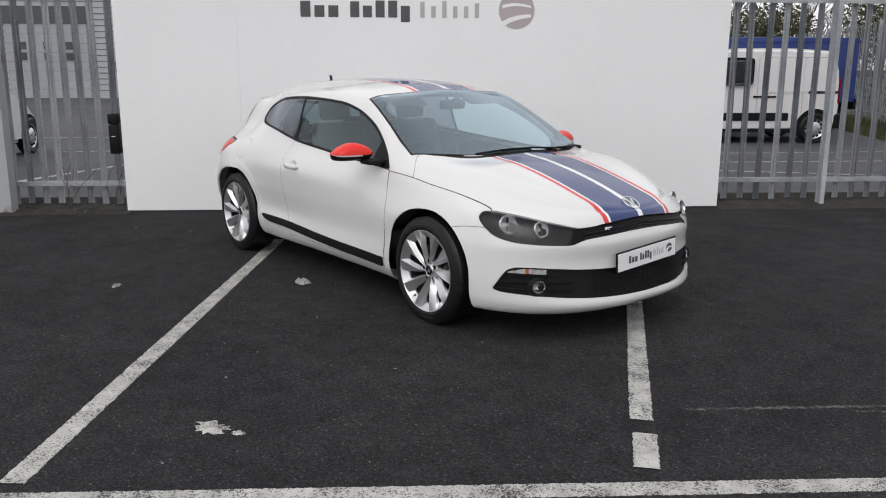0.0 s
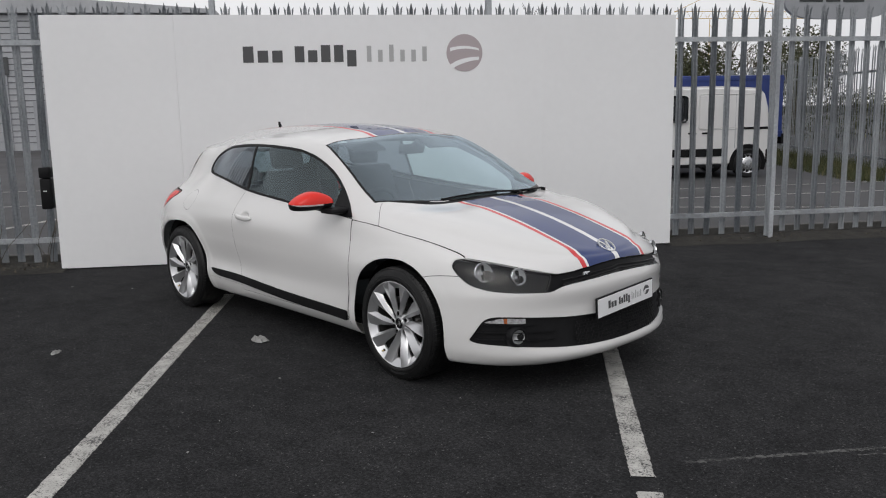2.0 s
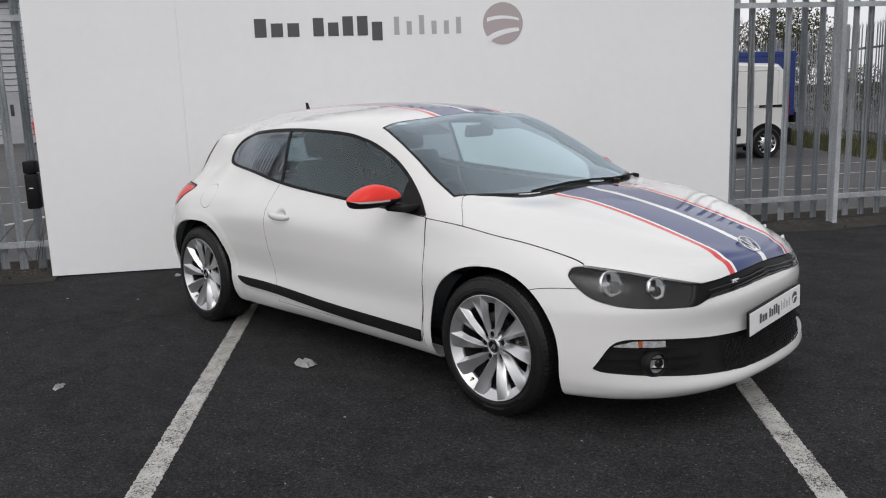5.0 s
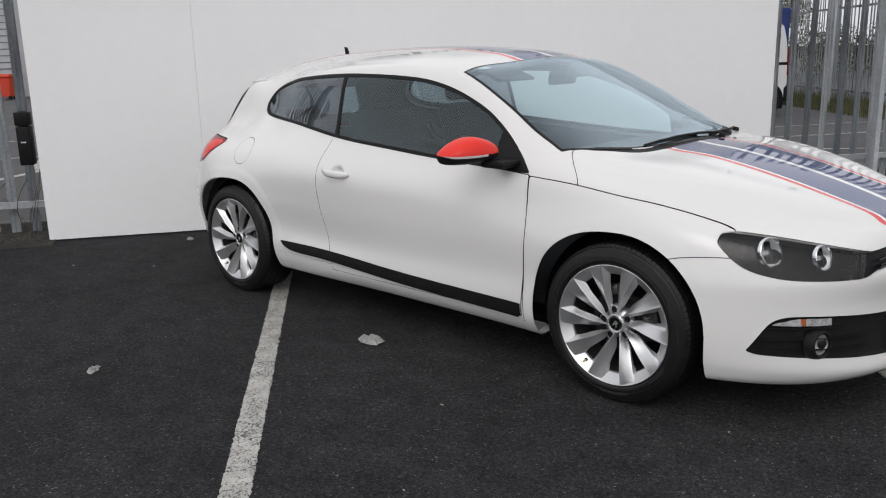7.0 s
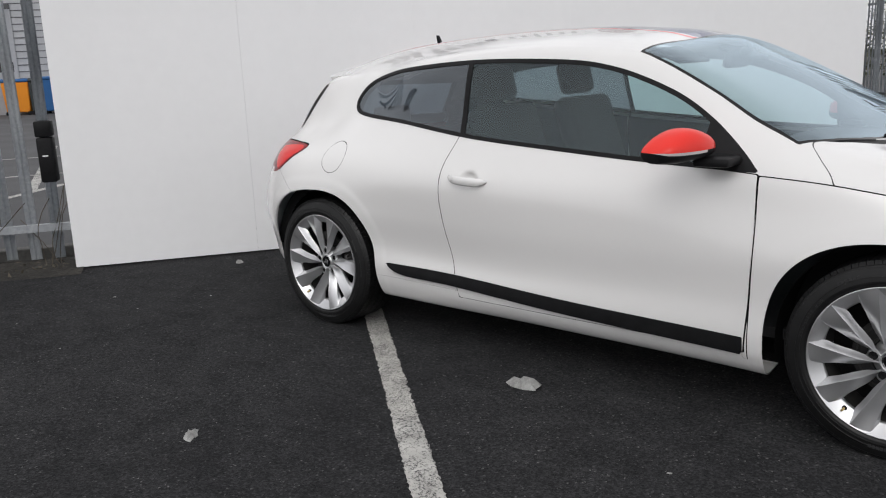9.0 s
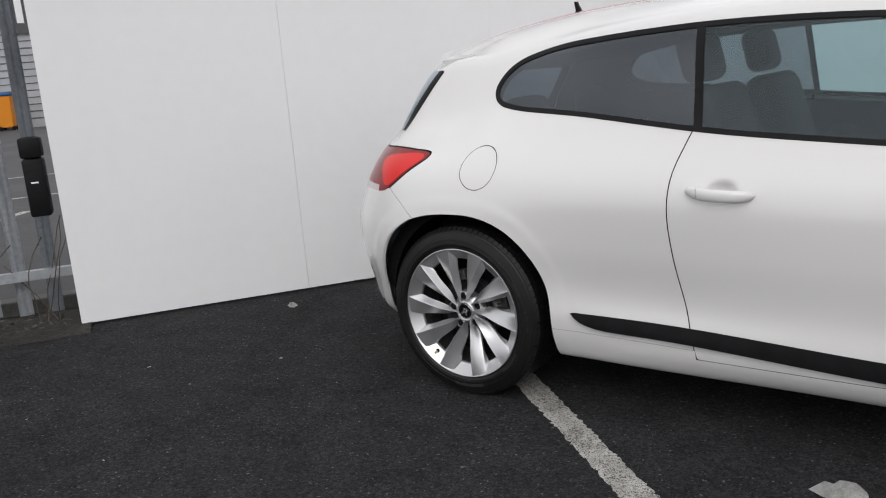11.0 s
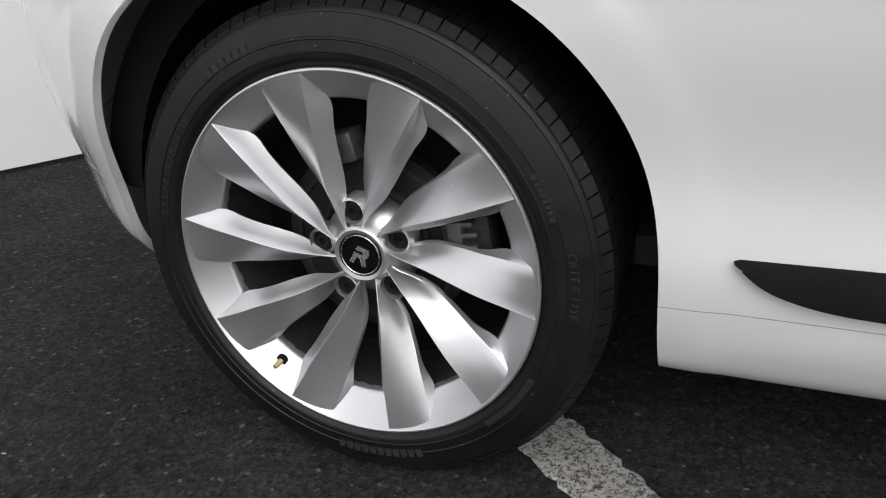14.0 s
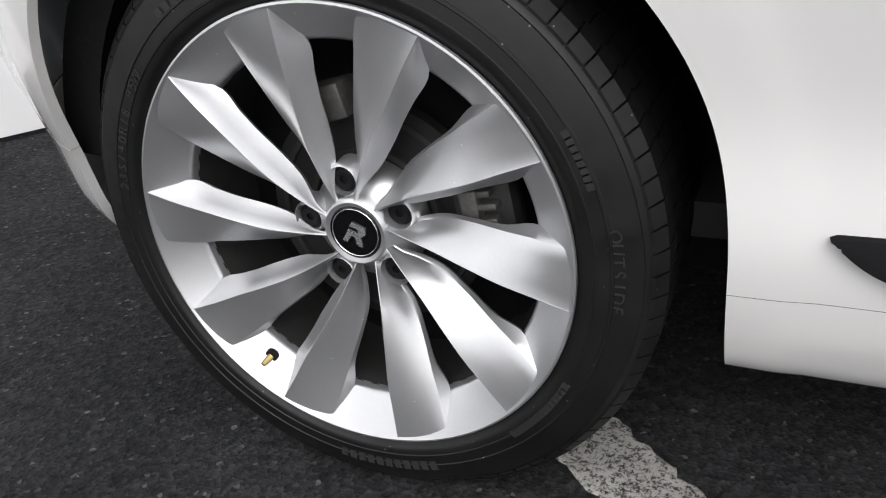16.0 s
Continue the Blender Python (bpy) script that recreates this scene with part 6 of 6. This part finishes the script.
def crane(u, w, h, reach):
    c = thing("tower_crane", "distant yellow tower crane on the skyline", "crane", uw(u, w), group="tower cranes")
    bm = bmesh.new()
    for x in (-.6, .6):
        tube(bm, [(x, 0, 0), (x, 0, h)], .06, 4)
    for k in range(int(h / 1.6)):
        tube(bm, [(-.6 if k % 2 else .6, 0, k * 1.6), (.6 if k % 2 else -.6, 0, k * 1.6 + 1.6)], .03, 4)
    part("mast", bm, M_CRANE, c)
    bm = bmesh.new()
    for z in (0, 1.1):
        tube(bm, [(-reach * .3, 0, h + z), (reach, 0, h + z)], .05, 4)
    for k in range(int(reach * 1.3 / 1.4)):
        x = -reach * .3 + k * 1.4
        tube(bm, [(x, 0, h), (x + .7, 0, h + 1.1), (x + 1.4, 0, h)], .03, 4)
    part("jib", bm, M_CRANE, c)
    part("tie_bar", tube(bmesh.new(), [(-reach * .3, 0, h + 1), (0, 0, h + 4), (reach * .8, 0, h + 1)], .04, 4), M_CRANE, c)


def yard_line(a, b, width, label="faded white yard marking"):
    d = Vector((b[0] - a[0], b[1] - a[1], 0)).normalized()
    n = Vector((-d.y, d.x, 0)) * width / 2
    bm = bmesh.new()
    bm.faces.new([bm.verts.new(Vector((*p, .011)) + q) for p, q in ((a, -n), (b, -n), (b, n), (a, n))])
    tagged(part("yard_line", bm, M_LINE, at=BOARD), label, "road marking", "yard markings", "structure")


panel_van()
box_truck()
parked_car()
warehouse()
bin_thing(-6.72, 31.2, M_ORANGE, M_BLUELID, "orange bin with a blue lid", 1.0, 1.3)
bin_thing(-6.02, 31.2, M_DARKBIN, M_DARKBIN, "dark grey bin by the wall", .42, 1.3)
bin_thing(-5.42, 31.2, M_BLUELID, M_BLUELID, "blue bin by the wall", .7, 1.35)
bin_thing(-4.75, 31.2, M_ORANGE, M_BLUELID, "small orange bin by the wall", .55, 1.3)
bin_thing(-7.9, 29.3, M_REDBIN, M_REDBIN, "red crate on the yard", .8, .85)
hedge()
for k, (u, w, h) in enumerate(((14.6, 26, 5.4), (15.6, 27, 5.0), (18, 30, 5.2), (11.5, 28, 5.5), (21, 27, 5))):
    bare_tree(u, w, h, 20 + k)
evergreen(19.2, 27, 4.1, 4)
evergreen(26, 30, 5.0, 5)
grass()
fence_foot()
lock_box()
gate_post()
road_sign()
crane(66, 120, 15.3, 22)
for a, b, wd in (((-2.2, 2.2), (-.9, 5.2), .12), ((-1.2, 4.7), (-2.2, 12), .12), ((-3, 6.3), (3, 7.2), .10), ((-6, 9.2), (2, 9.8), .10), ((7.5, 3.2), (10.2, 2.4), .08), ((6, 4.2), (13, 4.4), .08), ((6.5, 5.6), (13.5, 5.9), .06)):
    yard_line(a, b, wd)
fence("side_fence", "galvanised palisade fence running away across the yard", BOARD @ pose(12.95, .35, 0, 0, 0, 75.5), .2, 26, (.3, 3.05, 5.8, 8.55, 11.3, 14.05, 16.8, 19.55, 22.3), height=2.8)


# ---- litter on the car park ----
def litter(x, y, size, seed, label, name="crushed_litter"):
    rnd = random.Random(seed)
    bm = bmesh.new()
    n = 14
    c = bm.verts.new((0, 0, size * .20))
    ring = [bm.verts.new((size * rnd.uniform(.3, .62) * math.cos(2 * math.pi * i / n) * 1.25, size * rnd.uniform(.3, .62) * math.sin(2 * math.pi * i / n) * .7, rnd.uniform(.001, size * .06))) for i in range(n)]
    mid = [bm.verts.new((v.co.x * .55, v.co.y * .55, rnd.uniform(.05, .30) * size)) for v in ring]
    for i in range(n):
        j = (i + 1) % n
        bm.faces.new((ring[i], ring[j], mid[j], mid[i])), bm.faces.new((mid[i], mid[j], c))
    bmesh.ops.recalc_face_normals(bm, faces=bm.faces[:])
    tagged(part(name, bm, M_LITTER, at=pose(x, y, .001, 0, 0, rnd.uniform(0, 360))), label, "litter", "litter on the asphalt")


litter(.030, -1.020, .135, 1, "flattened pale grey scrap on the asphalt")
litter(-.690, -2.075, .075, 2, "small crumpled grey scrap on the asphalt")
litter(-2.84, -.30, .07, 3, "pale fallen leaf scrap by the board")
rnd = random.Random(12)
for k in range(26):
    litter(rnd.uniform(-3, 5), rnd.uniform(-3, 1.5) if k % 3 else rnd.uniform(-2.2, -.9), rnd.uniform(.006, .020), 40 + k, "tiny pale stone chip on the asphalt", "stone_chip")


def worn_patch(x, y, size, seed):
    rnd = random.Random(seed)
    bm = bmesh.new()
    c = bm.verts.new((0, 0, .0035))
    ring = [bm.verts.new((size * rnd.uniform(.25, .6) * math.cos(a) * 1.5, size * rnd.uniform(.25, .6) * math.sin(a), .0015)) for a in np.linspace(0, 2 * math.pi, 26, endpoint=False)]
    for i in range(26):
        bm.faces.new((c, ring[i], ring[(i + 1) % 26]))
    tagged(part("paint_remnant", bm, M_LINE, at=pose(x, y, 0, 0, 0, 30)), "flaked remnant of white paint on asphalt", "road marking", "paint remnants", "structure")


worn_patch(1.90, -2.49, .13, 1)
worn_patch(2.02, -2.42, .045, 2)
painted_line("scuff_line", (3.02, -.74), (4.6, 1.45), .022, "faint worn scuff of old white paint", .0012, .008, M_FAINT)
painted_line("scuff_line", (3.5, -.16), (4.75, 1.40), .014, "faint worn scuff of old white paint", .0012, .006, M_FAINT)
